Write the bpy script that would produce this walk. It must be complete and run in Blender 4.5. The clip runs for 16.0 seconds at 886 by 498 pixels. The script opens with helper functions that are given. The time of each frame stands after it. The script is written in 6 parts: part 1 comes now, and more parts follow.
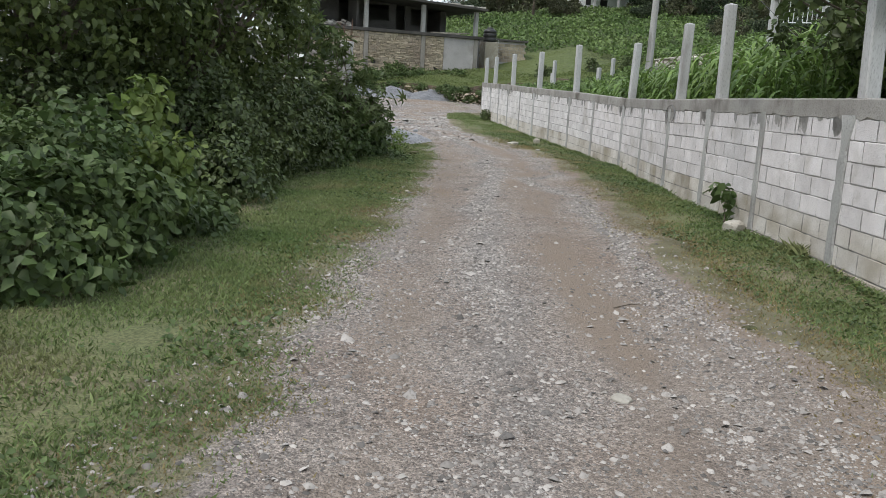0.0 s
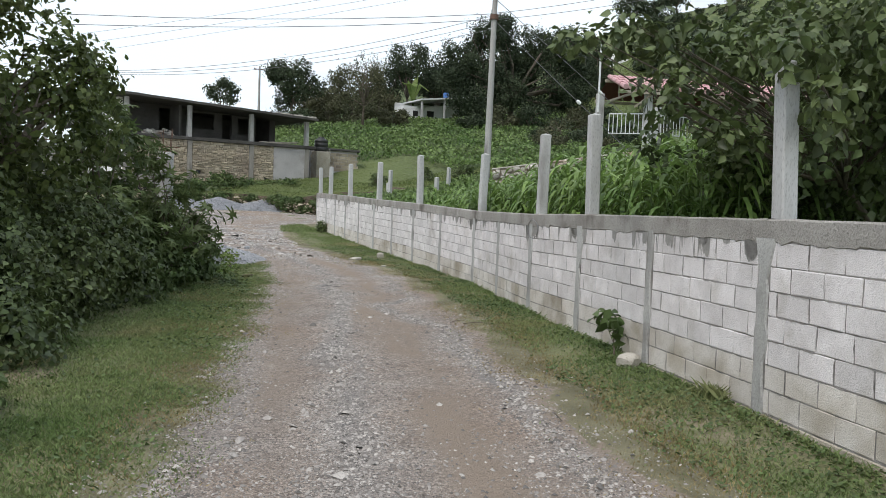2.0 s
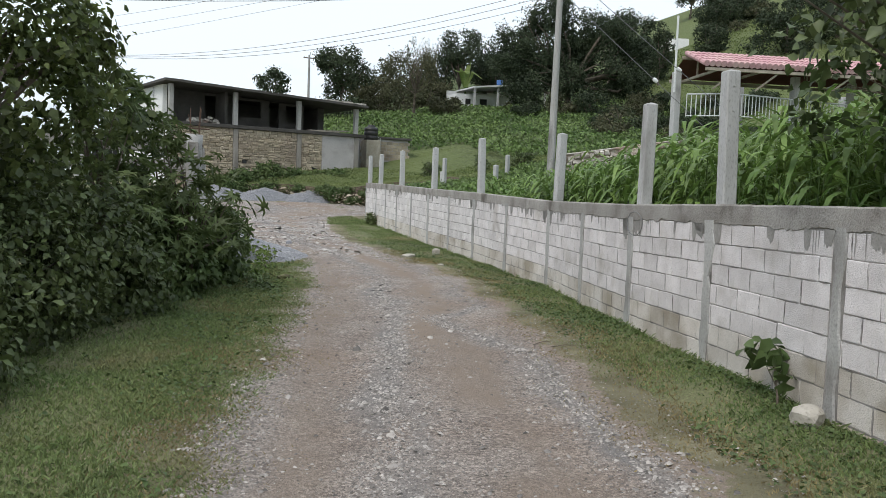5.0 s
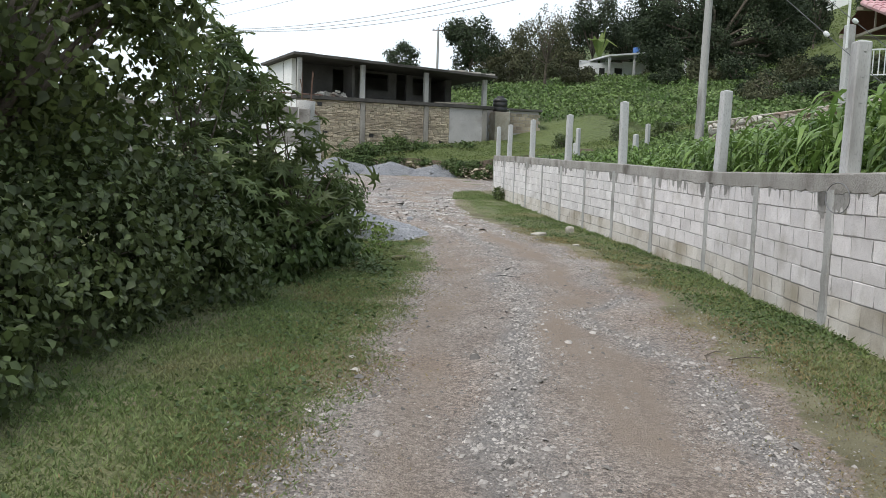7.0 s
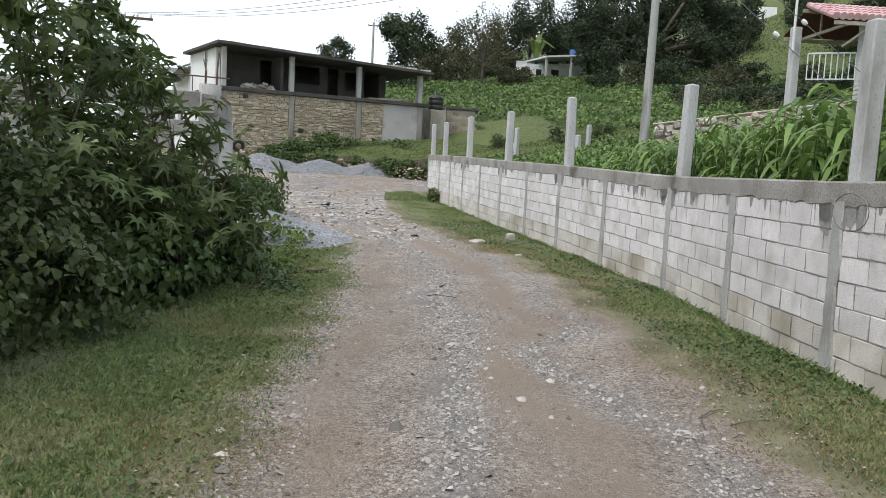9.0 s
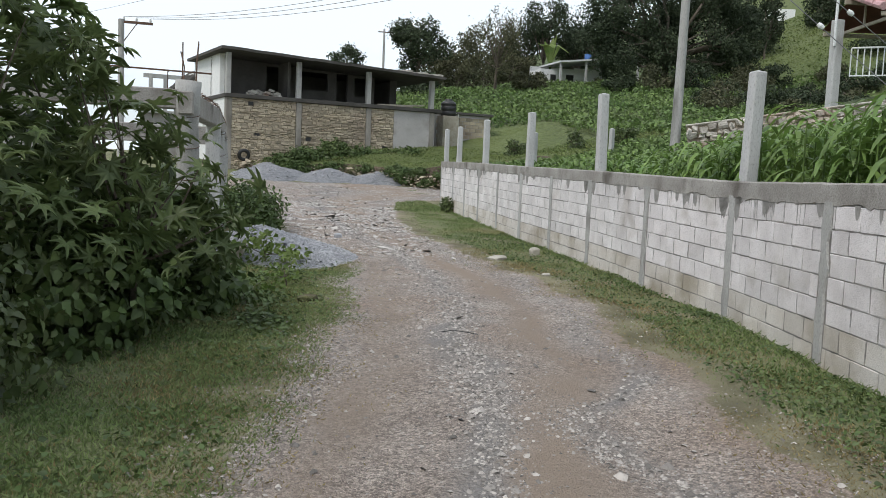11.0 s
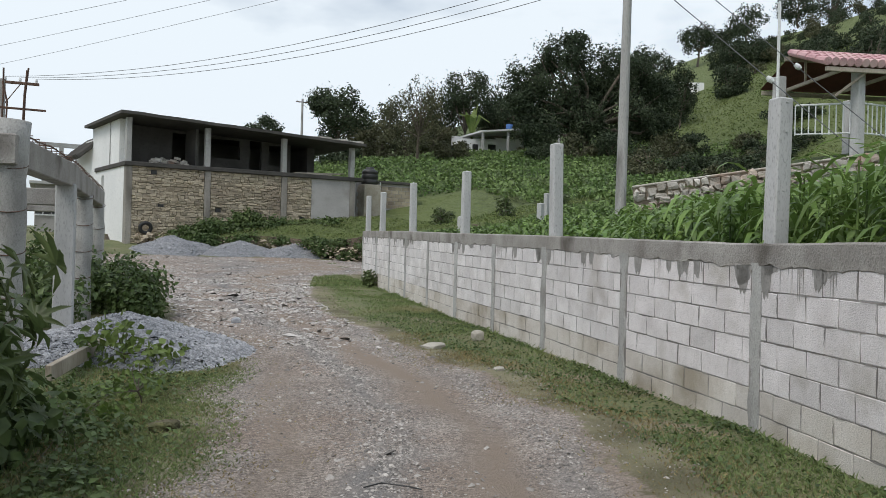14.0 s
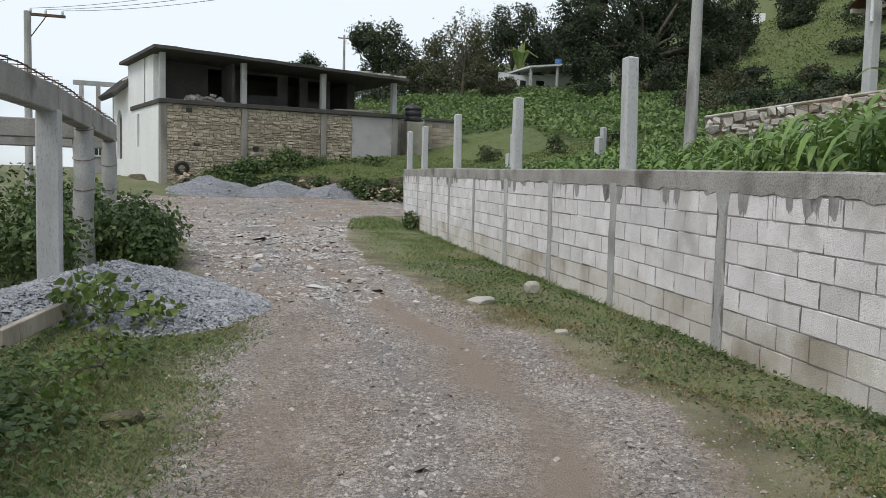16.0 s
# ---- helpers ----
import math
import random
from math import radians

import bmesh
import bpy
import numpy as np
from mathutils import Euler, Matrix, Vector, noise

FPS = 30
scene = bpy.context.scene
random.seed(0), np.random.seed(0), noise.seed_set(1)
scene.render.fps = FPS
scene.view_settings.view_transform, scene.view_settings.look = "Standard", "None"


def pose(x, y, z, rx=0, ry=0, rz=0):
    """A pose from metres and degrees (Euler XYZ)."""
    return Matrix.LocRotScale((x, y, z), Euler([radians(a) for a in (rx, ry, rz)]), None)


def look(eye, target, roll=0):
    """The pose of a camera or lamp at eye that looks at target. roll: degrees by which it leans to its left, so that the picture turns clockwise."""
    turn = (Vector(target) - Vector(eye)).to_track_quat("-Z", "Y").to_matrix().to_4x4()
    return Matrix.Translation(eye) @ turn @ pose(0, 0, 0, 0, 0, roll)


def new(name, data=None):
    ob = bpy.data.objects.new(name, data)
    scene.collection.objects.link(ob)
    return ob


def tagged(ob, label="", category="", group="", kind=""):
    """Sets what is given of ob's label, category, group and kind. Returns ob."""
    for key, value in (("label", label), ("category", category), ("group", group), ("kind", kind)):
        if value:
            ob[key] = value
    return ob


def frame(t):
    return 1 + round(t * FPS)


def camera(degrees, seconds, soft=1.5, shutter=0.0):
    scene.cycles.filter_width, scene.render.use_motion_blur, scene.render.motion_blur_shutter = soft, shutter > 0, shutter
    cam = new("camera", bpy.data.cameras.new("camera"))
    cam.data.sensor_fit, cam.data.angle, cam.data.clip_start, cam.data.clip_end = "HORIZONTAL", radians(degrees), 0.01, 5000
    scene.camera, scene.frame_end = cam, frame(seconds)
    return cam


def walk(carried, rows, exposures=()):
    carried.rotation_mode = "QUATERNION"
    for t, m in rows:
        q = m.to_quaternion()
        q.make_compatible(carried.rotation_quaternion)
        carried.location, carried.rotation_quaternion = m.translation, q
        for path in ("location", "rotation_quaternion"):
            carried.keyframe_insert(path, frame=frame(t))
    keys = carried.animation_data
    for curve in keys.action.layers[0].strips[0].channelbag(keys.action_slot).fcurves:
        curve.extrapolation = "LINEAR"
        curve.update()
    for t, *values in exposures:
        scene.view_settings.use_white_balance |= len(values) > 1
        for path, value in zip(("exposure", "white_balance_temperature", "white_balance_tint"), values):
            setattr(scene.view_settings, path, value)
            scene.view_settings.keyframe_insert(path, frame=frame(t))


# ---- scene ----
cam = camera(58.3, 16.0, soft=0.75)
PATH = [
    (0, (-0.384, -0.826, 1.435), (0.042, 1.09, 1.053), 3.2),
    (0.5, (-0.395, -0.396, 1.517), (0.21, 1.493, 1.262), 2.5),
    (1, (-0.323, 0.037, 1.519), (0.284, 1.932, 1.315), 3.1),
    (1.5, (-0.198, 0.48, 1.567), (0.471, 2.355, 1.378), 1.2),
    (1.9, (-0.123, 0.901, 1.587), (0.574, 2.771, 1.447), 2.7),
    (2, (-0.138, 0.991, 1.595), (0.68, 2.814, 1.493), 2.2),
    (2.5, (-0.209, 1.339, 1.646), (0.624, 3.151, 1.495), 2.9),
    (3, (-0.059, 1.654, 1.655), (0.715, 3.485, 1.438), 1.6),
    (3.2, (-0.01, 1.818, 1.65), (0.751, 3.647, 1.372), 3.1),
    (5.3, (0.691, 3.703, 1.502), (1.368, 5.584, 1.461), 1.3),
    (5.5, (0.756, 3.861, 1.474), (1.386, 5.759, 1.493), 0.6),
    (6, (0.886, 4.382, 1.484), (1.32, 6.334, 1.449), 2.9),
    (6.5, (0.978, 4.853, 1.502), (1.513, 6.78, 1.456), 2.3),
    (7, (1.104, 5.179, 1.479), (1.497, 7.13, 1.278), 1.9),
    (7.5, (1.29, 5.7, 1.462), (1.792, 7.634, 1.394), 1.3),
    (8, (1.4, 6.142, 1.497), (2.014, 8.034, 1.294), 1.3),
    (8.5, (1.499, 6.453, 1.5), (1.958, 8.371, 1.168), 3.7),
    (9, (1.584, 6.891, 1.476), (2.137, 8.803, 1.281), 3.0),
    (9.5, (1.65, 7.217, 1.477), (2.256, 9.115, 1.297), 2.6),
    (10, (1.835, 7.619, 1.463), (2.366, 9.542, 1.329), 2.9),
    (10.2, (1.876, 7.808, 1.459), (2.41, 9.727, 1.287), 3.3),
    (12.3, (2.3, 9.771, 1.455), (2.802, 11.699, 1.28), -0.6),
    (12.5, (2.343, 9.909, 1.434), (2.85, 11.843, 1.371), -1.3),
    (13, (2.478, 10.363, 1.46), (3.009, 12.288, 1.337), 3.6),
    (13.5, (2.558, 10.791, 1.439), (3.386, 12.609, 1.357), 2.0),
    (14, (2.733, 11.172, 1.422), (3.433, 13.045, 1.433), 1.5),
    (14.5, (2.856, 11.526, 1.392), (3.506, 13.415, 1.293), 6.1),
    (15, (2.916, 12.008, 1.417), (3.534, 13.897, 1.198), 3.2),
    (15.5, (3.136, 12.469, 1.387), (3.741, 14.369, 1.235), 3.1),
    (16, (3.303, 12.807, 1.376), (3.897, 14.712, 1.237), 1.4),
]
walk(cam, [(t, look(eye, target, roll)) for t, eye, target, roll in PATH], exposures=[(0, 0.0), (1, 0.08), (3, -0.03), (5, -0.04), (6.5, 0.03), (7.5, 0.14), (9.2, 0.16), (10, 0.02), (12.5, -0.06), (14, -0.22), (16, -0.18)])

# ---- light ----
SUN_EL, SUN_AZ = radians(56), radians(240)
world = bpy.data.worlds.new("world")
scene.world = world
world.use_nodes = True
wt = world.node_tree
wt.nodes.clear()
w_out = wt.nodes.new("ShaderNodeOutputWorld")
w_bg = wt.nodes.new("ShaderNodeBackground")
w_sky = wt.nodes.new("ShaderNodeTexSky")
w_sky.sky_type = "NISHITA"
w_sky.sun_disc = False
w_sky.sun_elevation, w_sky.sun_rotation = SUN_EL, SUN_AZ
w_tc = wt.nodes.new("ShaderNodeTexCoord")
w_map = wt.nodes.new("ShaderNodeMapping")
w_map.inputs["Scale"].default_value = (1.0, 1.0, 2.6)
w_noise = wt.nodes.new("ShaderNodeTexNoise")
w_noise.inputs["Scale"].default_value = 1.7
w_noise.inputs["Detail"].default_value = 6
w_ramp = wt.nodes.new("ShaderNodeValToRGB")
w_ramp.color_ramp.elements[0].position, w_ramp.color_ramp.elements[0].color = 0.40, (0.15, 0.15, 0.15, 1)
w_ramp.color_ramp.elements[1].position, w_ramp.color_ramp.elements[1].color = 0.56, (1, 1, 1, 1)
w_mix = wt.nodes.new("ShaderNodeMix")
w_mix.data_type = "RGBA"
w_mix.inputs["B"].default_value = (8.3, 9.1, 9.8, 1)
wt.links.new(w_tc.outputs["Generated"], w_map.inputs["Vector"])
wt.links.new(w_map.outputs["Vector"], w_noise.inputs["Vector"])
wt.links.new(w_noise.outputs["Fac"], w_ramp.inputs["Fac"])
wt.links.new(w_ramp.outputs["Color"], w_mix.inputs["Factor"])
wt.links.new(w_sky.outputs["Color"], w_mix.inputs["A"])
wt.links.new(w_mix.outputs["Result"], w_bg.inputs["Color"])
wt.links.new(w_bg.outputs["Background"], w_out.inputs["Surface"])
w_bg.inputs["Strength"].default_value = 0.118
sun = new("sun", bpy.data.lights.new("sun", "SUN"))
sun.data.energy, sun.data.angle, sun.data.color = 2.0, radians(24), (1.0, 0.95, 0.89)
sun.matrix_world = look((0, 0, 60), (-60 * math.sin(SUN_AZ) / math.tan(SUN_EL), -60 * math.cos(SUN_AZ) / math.tan(SUN_EL), 0))


# ---- materials ----
def material(name, c1, c2, rough=0.9, scale=4.0, fine=40.0, bump=0.3, bump_dist=0.01, coord="World", tint=None, tint_scale=0.7, tint_at=(0.5, 0.68), island=0.0, obj_random=0.0, metal=0.0, trans=0.0, stretch=(1, 1, 1), earth=None, grit=None, speck=None, verge=None):
    """Two-scale noise between two base colours, stains of a third colour, fine relief."""
    m = bpy.data.materials.new(name)
    m.use_nodes = True
    t = m.node_tree
    b = t.nodes["Principled BSDF"]
    b.inputs["Roughness"].default_value, b.inputs["Metallic"].default_value = rough, metal
    tc = t.nodes.new("ShaderNodeTexCoord")
    mp = t.nodes.new("ShaderNodeMapping")
    mp.inputs["Scale"].default_value = stretch
    source = t.nodes.new("ShaderNodeNewGeometry").outputs["Position"] if coord == "World" else tc.outputs[coord]
    t.links.new(source, mp.inputs["Vector"])

    def noise_node(sc, det=5):
        n = t.nodes.new("ShaderNodeTexNoise")
        n.inputs["Scale"].default_value, n.inputs["Detail"].default_value = sc, det
        t.links.new(mp.outputs["Vector"], n.inputs["Vector"])
        return n

    def mixer(a, bb, fac, mode="MIX"):
        x = t.nodes.new("ShaderNodeMix")
        x.data_type, x.blend_type = "RGBA", mode
        for key, v in (("A", a), ("B", bb), ("Factor", fac)):
            if isinstance(v, tuple):
                x.inputs[key].default_value = (*v, 1)
            elif isinstance(v, (int, float)):
                x.inputs[key].default_value = v
            else:
                t.links.new(v, x.inputs[key])
        return x.outputs["Result"]

    def ramp(src, lo, hi):
        r = t.nodes.new("ShaderNodeMapRange")
        r.inputs["From Min"].default_value, r.inputs["From Max"].default_value = lo, hi
        t.links.new(src, r.inputs["Value"])
        return r.outputs["Result"]

    big, small = noise_node(scale), noise_node(fine, 3)
    col = mixer(c1, c2, ramp(big.outputs["Fac"], 0.32, 0.68))
    dark = tuple(v * 0.62 for v in c1)
    col = mixer(col, dark, ramp(small.outputs["Fac"], 0.52, 0.8))
    if tint:
        st = noise_node(tint_scale, 8)
        col = mixer(col, tint, ramp(st.outputs["Fac"], *tint_at))
    for speck in (speck or ()):
        vo = t.nodes.new("ShaderNodeTexVoronoi")
        vo.inputs["Scale"].default_value = speck[0]
        t.links.new(mp.outputs["Vector"], vo.inputs["Vector"])
        bw = t.nodes.new("ShaderNodeSeparateColor")
        t.links.new(vo.outputs["Color"], bw.inputs["Color"])
        sv = t.nodes.new("ShaderNodeMapRange")
        sv.inputs["To Min"].default_value, sv.inputs["To Max"].default_value = 1 - speck[1], 1 + speck[1]
        t.links.new(bw.outputs["Red"], sv.inputs["Value"])
        hs = t.nodes.new("ShaderNodeHueSaturation")
        t.links.new(sv.outputs["Result"], hs.inputs["Value"])
        t.links.new(col, hs.inputs["Color"])
        col = hs.outputs["Color"]
    if grit:
        ag = t.nodes.new("ShaderNodeAttribute")
        ag.attribute_name = "grit"
        col = mixer(col, mixer(grit, tuple(v * 1.5 for v in grit), ramp(small.outputs["Fac"], 0.4, 0.6)), ag.outputs["Fac"])
    if earth:
        at_ = t.nodes.new("ShaderNodeAttribute")
        at_.attribute_name = "earth"
        col = mixer(col, earth, at_.outputs["Fac"])
    if verge:
        av = t.nodes.new("ShaderNodeAttribute")
        av.attribute_name = "verge"
        tuft = t.nodes.new("ShaderNodeMath")
        tuft.operation = "ADD"
        t.links.new(av.outputs["Fac"], tuft.inputs[0])
        t.links.new(noise_node(14, 6).outputs["Fac"], tuft.inputs[1])
        col = mixer(col, mixer(verge, tuple(v * 1.7 + 0.03 for v in verge), ramp(big.outputs["Fac"], 0.35, 0.65)), ramp(tuft.outputs["Value"], 0.92, 1.12))
    if island or obj_random:
        src = t.nodes.new("ShaderNodeNewGeometry").outputs["Random Per Island"] if island else t.nodes.new("ShaderNodeObjectInfo").outputs["Random"]
        amount = island or obj_random
        hv = t.nodes.new("ShaderNodeHueSaturation")
        r = t.nodes.new("ShaderNodeMapRange")
        r.inputs["To Min"].default_value, r.inputs["To Max"].default_value = 1 - amount, 1 + amount
        t.links.new(src, r.inputs["Value"])
        t.links.new(r.outputs["Result"], hv.inputs["Value"])
        t.links.new(col, hv.inputs["Color"])
        col = hv.outputs["Color"]
    t.links.new(col, b.inputs["Base Color"])
    if bump:
        bp = t.nodes.new("ShaderNodeBump")
        bp.inputs["Strength"].default_value, bp.inputs["Distance"].default_value = bump, bump_dist
        t.links.new(small.outputs["Fac"], bp.inputs["Height"])
        t.links.new(bp.outputs["Normal"], b.inputs["Normal"])
    if trans:
        out = t.nodes["Material Output"]
        tr = t.nodes.new("ShaderNodeBsdfTranslucent")
        ms = t.nodes.new("ShaderNodeMixShader")
        ms.inputs["Fac"].default_value = trans
        t.links.new(col, tr.inputs["Color"])
        t.links.new(b.outputs["BSDF"], ms.inputs[1])
        t.links.new(tr.outputs["BSDF"], ms.inputs[2])
        t.links.new(ms.outputs["Shader"], out.inputs["Surface"])
    return m


M = {
    "turf": material("turf", (0.12, 0.145, 0.058), (0.185, 0.178, 0.09), 0.95, 1.1, 60, 0.5, 0.02, speck=((70, 0.3),), tint=(0.26, 0.21, 0.15), tint_scale=0.75, tint_at=(0.55, 0.72)),
    "road": material("road", (0.3, 0.25, 0.215), (0.415, 0.36, 0.318), 0.95, 1.6, 75, 1.0, 0.035, earth=(0.325, 0.258, 0.203), grit=(0.205, 0.192, 0.182), speck=((45, 0.4), (120, 0.42)), tint=(0.3, 0.225, 0.175), tint_scale=0.5, tint_at=(0.5, 0.7), verge=(0.155, 0.142, 0.08)),
    "gravel": material("gravel", (0.265, 0.242, 0.22), (0.4, 0.37, 0.342), 0.9, 9, 60, 0.3, 0.004, island=0.62),
    "pale_gravel": material("pale_gravel", (0.4, 0.37, 0.34), (0.56, 0.53, 0.5), 0.92, 2, 30, 0.3, 0.01, island=0.35),
    "grey_gravel": material("grey_gravel", (0.27, 0.28, 0.30), (0.38, 0.385, 0.40), 0.9, 6, 60, 0.3, 0.004, island=0.35),
    "gravel_base": material("gravel_base", (0.25, 0.26, 0.28), (0.34, 0.345, 0.36), 0.95, 3, 70, 0.9, 0.03, speck=((38, 0.35),)),
    "grass": material("grass", (0.15, 0.224, 0.074), (0.25, 0.3, 0.126), 0.7, 0.8, 9, 0, island=0.35, trans=0.35, tint=(0.34, 0.3, 0.16), tint_scale=0.7, tint_at=(0.55, 0.75)),
    "block": material("block", (0.675, 0.635, 0.63), (0.84, 0.8, 0.8), 0.92, 3.6, 90, 0.8, 0.008, obj_random=0.10, speck=((230, 0.12),), tint=(0.5, 0.465, 0.43), tint_scale=2.2, tint_at=(0.56, 0.78)),
    "block_far": material("block_far", (0.66, 0.625, 0.62), (0.82, 0.79, 0.785), 0.92, 3.6, 90, 0.8, 0.008, island=0.10, speck=((230, 0.12),), tint=(0.48, 0.44, 0.41), tint_scale=1.6, tint_at=(0.56, 0.78)),
    "block_low": material("block_low", (0.6, 0.55, 0.495), (0.74, 0.7, 0.66), 0.92, 2.6, 90, 0.8, 0.008, obj_random=0.12, speck=((230, 0.12),), tint=(0.40, 0.35, 0.28), tint_scale=1.5, tint_at=(0.46, 0.66)),
    "mortar": material("mortar", (0.2, 0.185, 0.172), (0.4, 0.378, 0.36), 0.95, 2.6, 80, 0.6, 0.006, tint=(0.14, 0.13, 0.12), tint_scale=3.0, tint_at=(0.5, 0.66)),
    "concrete": material("concrete", (0.36, 0.355, 0.34), (0.50, 0.495, 0.48), 0.9, 1.6, 70, 0.8, 0.008, speck=((160, 0.12),), tint=(0.24, 0.23, 0.215), tint_scale=2.2, tint_at=(0.5, 0.72), stretch=(1, 1, 0.6)),
    "beam": material("beam", (0.28, 0.262, 0.24), (0.42, 0.4, 0.375), 0.92, 2.2, 60, 0.9, 0.01, speck=((160, 0.12),), tint=(0.13, 0.115, 0.1), tint_scale=2.0, tint_at=(0.55, 0.75), stretch=(1, 1, 0.8)),
    "plinth": material("plinth", (0.37, 0.32, 0.25), (0.49, 0.45, 0.38), 0.95, 2.0, 60, 0.9, 0.014, speck=((60, 0.16),), tint=(0.22, 0.17, 0.11), tint_scale=1.3, tint_at=(0.5, 0.72)),
    "stain": material("stain", (0.26, 0.25, 0.235), (0.38, 0.365, 0.345), 0.95, 9, 60, 0.3, 0.003),
    "pole": material("pole", (0.36, 0.355, 0.34), (0.5, 0.49, 0.475), 0.92, 2, 60, 0.6, 0.006, tint=(0.16, 0.155, 0.145), tint_scale=2, tint_at=(0.5, 0.7), stretch=(1, 1, 0.2)),
    "post": material("post", (0.44, 0.44, 0.435), (0.58, 0.58, 0.575), 0.9, 3, 80, 0.5, 0.004, tint=(0.3, 0.29, 0.28), tint_scale=3, tint_at=(0.55, 0.75), stretch=(1, 1, 0.3)),
    "house_pillar": material("house_pillar", (0.25, 0.23, 0.205), (0.36, 0.335, 0.3), 0.95, 1.8, 50, 0.7, 0.01, tint=(0.17, 0.155, 0.135), tint_scale=1.5, tint_at=(0.5, 0.7), stretch=(1, 1, 0.4)),
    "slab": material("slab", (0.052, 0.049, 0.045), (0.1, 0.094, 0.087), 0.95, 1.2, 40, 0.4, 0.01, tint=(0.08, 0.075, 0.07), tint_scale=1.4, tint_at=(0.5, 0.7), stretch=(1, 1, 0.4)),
    "stone": material("stone", (0.37, 0.312, 0.23), (0.485, 0.42, 0.32), 0.95, 2.0, 30, 0.6, 0.02, island=0.28, tint=(0.3, 0.24, 0.19), tint_scale=0.5, tint_at=(0.52, 0.7)),
    "stone_joint": material("stone_joint", (0.25, 0.21, 0.16), (0.34, 0.29, 0.225), 0.95, 2, 30, 0.5, 0.02),
    "rubble": material("rubble", (0.42, 0.38, 0.33), (0.58, 0.55, 0.5), 0.95, 3, 30, 0.6, 0.02, island=0.3, tint=(0.4, 0.27, 0.2), tint_scale=0.9, tint_at=(0.55, 0.7)),
    "white_plaster": material("white_plaster", (0.78, 0.785, 0.78), (0.86, 0.86, 0.85), 0.9, 0.9, 30, 0.3, 0.01, tint=(0.62, 0.61, 0.58), tint_scale=0.7, tint_at=(0.6, 0.82), stretch=(1, 1, 0.4)),
    "grey_plaster": material("grey_plaster", (0.40, 0.38, 0.37), (0.48, 0.46, 0.45), 0.92, 1.1, 30, 0.3, 0.01, tint=(0.3, 0.28, 0.26), tint_scale=0.8),
    # near-black base colour holds the shade of the loggia and its rooms
    "shaded_wall": material("shaded_wall", (0.085, 0.08, 0.075), (0.14, 0.132, 0.124), 0.95, 1.0, 20, 0.3, 0.01),
    # own colour of tank, tyre and hose; painted shade in wall openings
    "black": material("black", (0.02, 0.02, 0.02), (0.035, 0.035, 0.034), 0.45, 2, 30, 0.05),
    "iron": material("iron", (0.10, 0.06, 0.045), (0.16, 0.09, 0.06), 0.8, 8, 60, 0.4, 0.002),
    "wood": material("wood", (0.34, 0.29, 0.23), (0.46, 0.41, 0.34), 0.85, 3, 50, 0.4, 0.003, stretch=(1, 1, 0.2)),
    "bark": material("bark", (0.10, 0.08, 0.06), (0.18, 0.15, 0.12), 0.95, 4, 30, 0.8, 0.02, stretch=(1, 1, 0.25)),
    "tile": material("tile", (0.52, 0.28, 0.3), (0.66, 0.42, 0.43), 0.7, 2, 30, 0.2, 0.01, island=0.15, tint=(0.6, 0.42, 0.4), tint_scale=1.2),
    "maroon": material("maroon", (0.10, 0.03, 0.03), (0.16, 0.05, 0.045), 0.8, 2, 20, 0.2, 0.01),
    "white_metal": material("white_metal", (0.72, 0.74, 0.74), (0.8, 0.81, 0.81), 0.5, 3, 30, 0.1, 0.002),
    "wire": material("wire", (0.12, 0.12, 0.125), (0.2, 0.2, 0.21), 0.6, 5, 30, 0),
    "ceramic": material("ceramic", (0.7, 0.72, 0.72), (0.8, 0.8, 0.8), 0.25, 5, 30, 0),
    "field": material("field", (0.05, 0.082, 0.024), (0.082, 0.112, 0.036), 0.95, 0.25, 3.5, 0.8, 0.4, speck=((4, 0.25), (14, 0.25)), tint=(0.1, 0.125, 0.044), tint_scale=0.06, tint_at=(0.45, 0.65), earth=(0.12, 0.15, 0.05)),
    "soil": material("soil", (0.07, 0.053, 0.038), (0.14, 0.108, 0.077), 0.95, 1.5, 14, 1.0, 0.08, speck=((9, 0.4), (30, 0.3)), tint=(0.1, 0.11, 0.04), tint_scale=1.1, tint_at=(0.5, 0.62)),
    "leaf_vine": material("leaf_vine", (0.07, 0.118, 0.034), (0.122, 0.17, 0.056), 0.55, 1.2, 8, 0, island=0.35, trans=0.25),
    "leaf_dark": material("leaf_dark", (0.07, 0.103, 0.034), (0.13, 0.165, 0.06), 0.5, 0.9, 8, 0, island=0.45, trans=0.22),
    "leaf_tree": material("leaf_tree", (0.085, 0.12, 0.036), (0.155, 0.19, 0.062), 0.5, 0.9, 8, 0, island=0.5, trans=0.45),
    "leaf_light": material("leaf_light", (0.12, 0.19, 0.04), (0.2, 0.26, 0.07), 0.55, 1.2, 8, 0, island=0.3, trans=0.35),
    "leaf_castor": material("leaf_castor", (0.1, 0.148, 0.05), (0.17, 0.215, 0.085), 0.5, 1.0, 8, 0, island=0.35, trans=0.35),
    "leaf_far": material("leaf_far", (0.03, 0.048, 0.022), (0.055, 0.076, 0.035), 0.8, 0.3, 3, 0, island=0.4, trans=0.15),
    "leaf_olive": material("leaf_olive", (0.065, 0.075, 0.035), (0.11, 0.11, 0.055), 0.8, 0.3, 3, 0, island=0.4, trans=0.15),
    "maize": material("maize", (0.12, 0.21, 0.048), (0.225, 0.325, 0.09), 0.5, 0.7, 6, 0, island=0.3, trans=0.3),
    "hill_grass": material("hill_grass", (0.115, 0.16, 0.044), (0.185, 0.22, 0.072), 0.7, 0.3, 4, 0, island=0.35, trans=0.25),
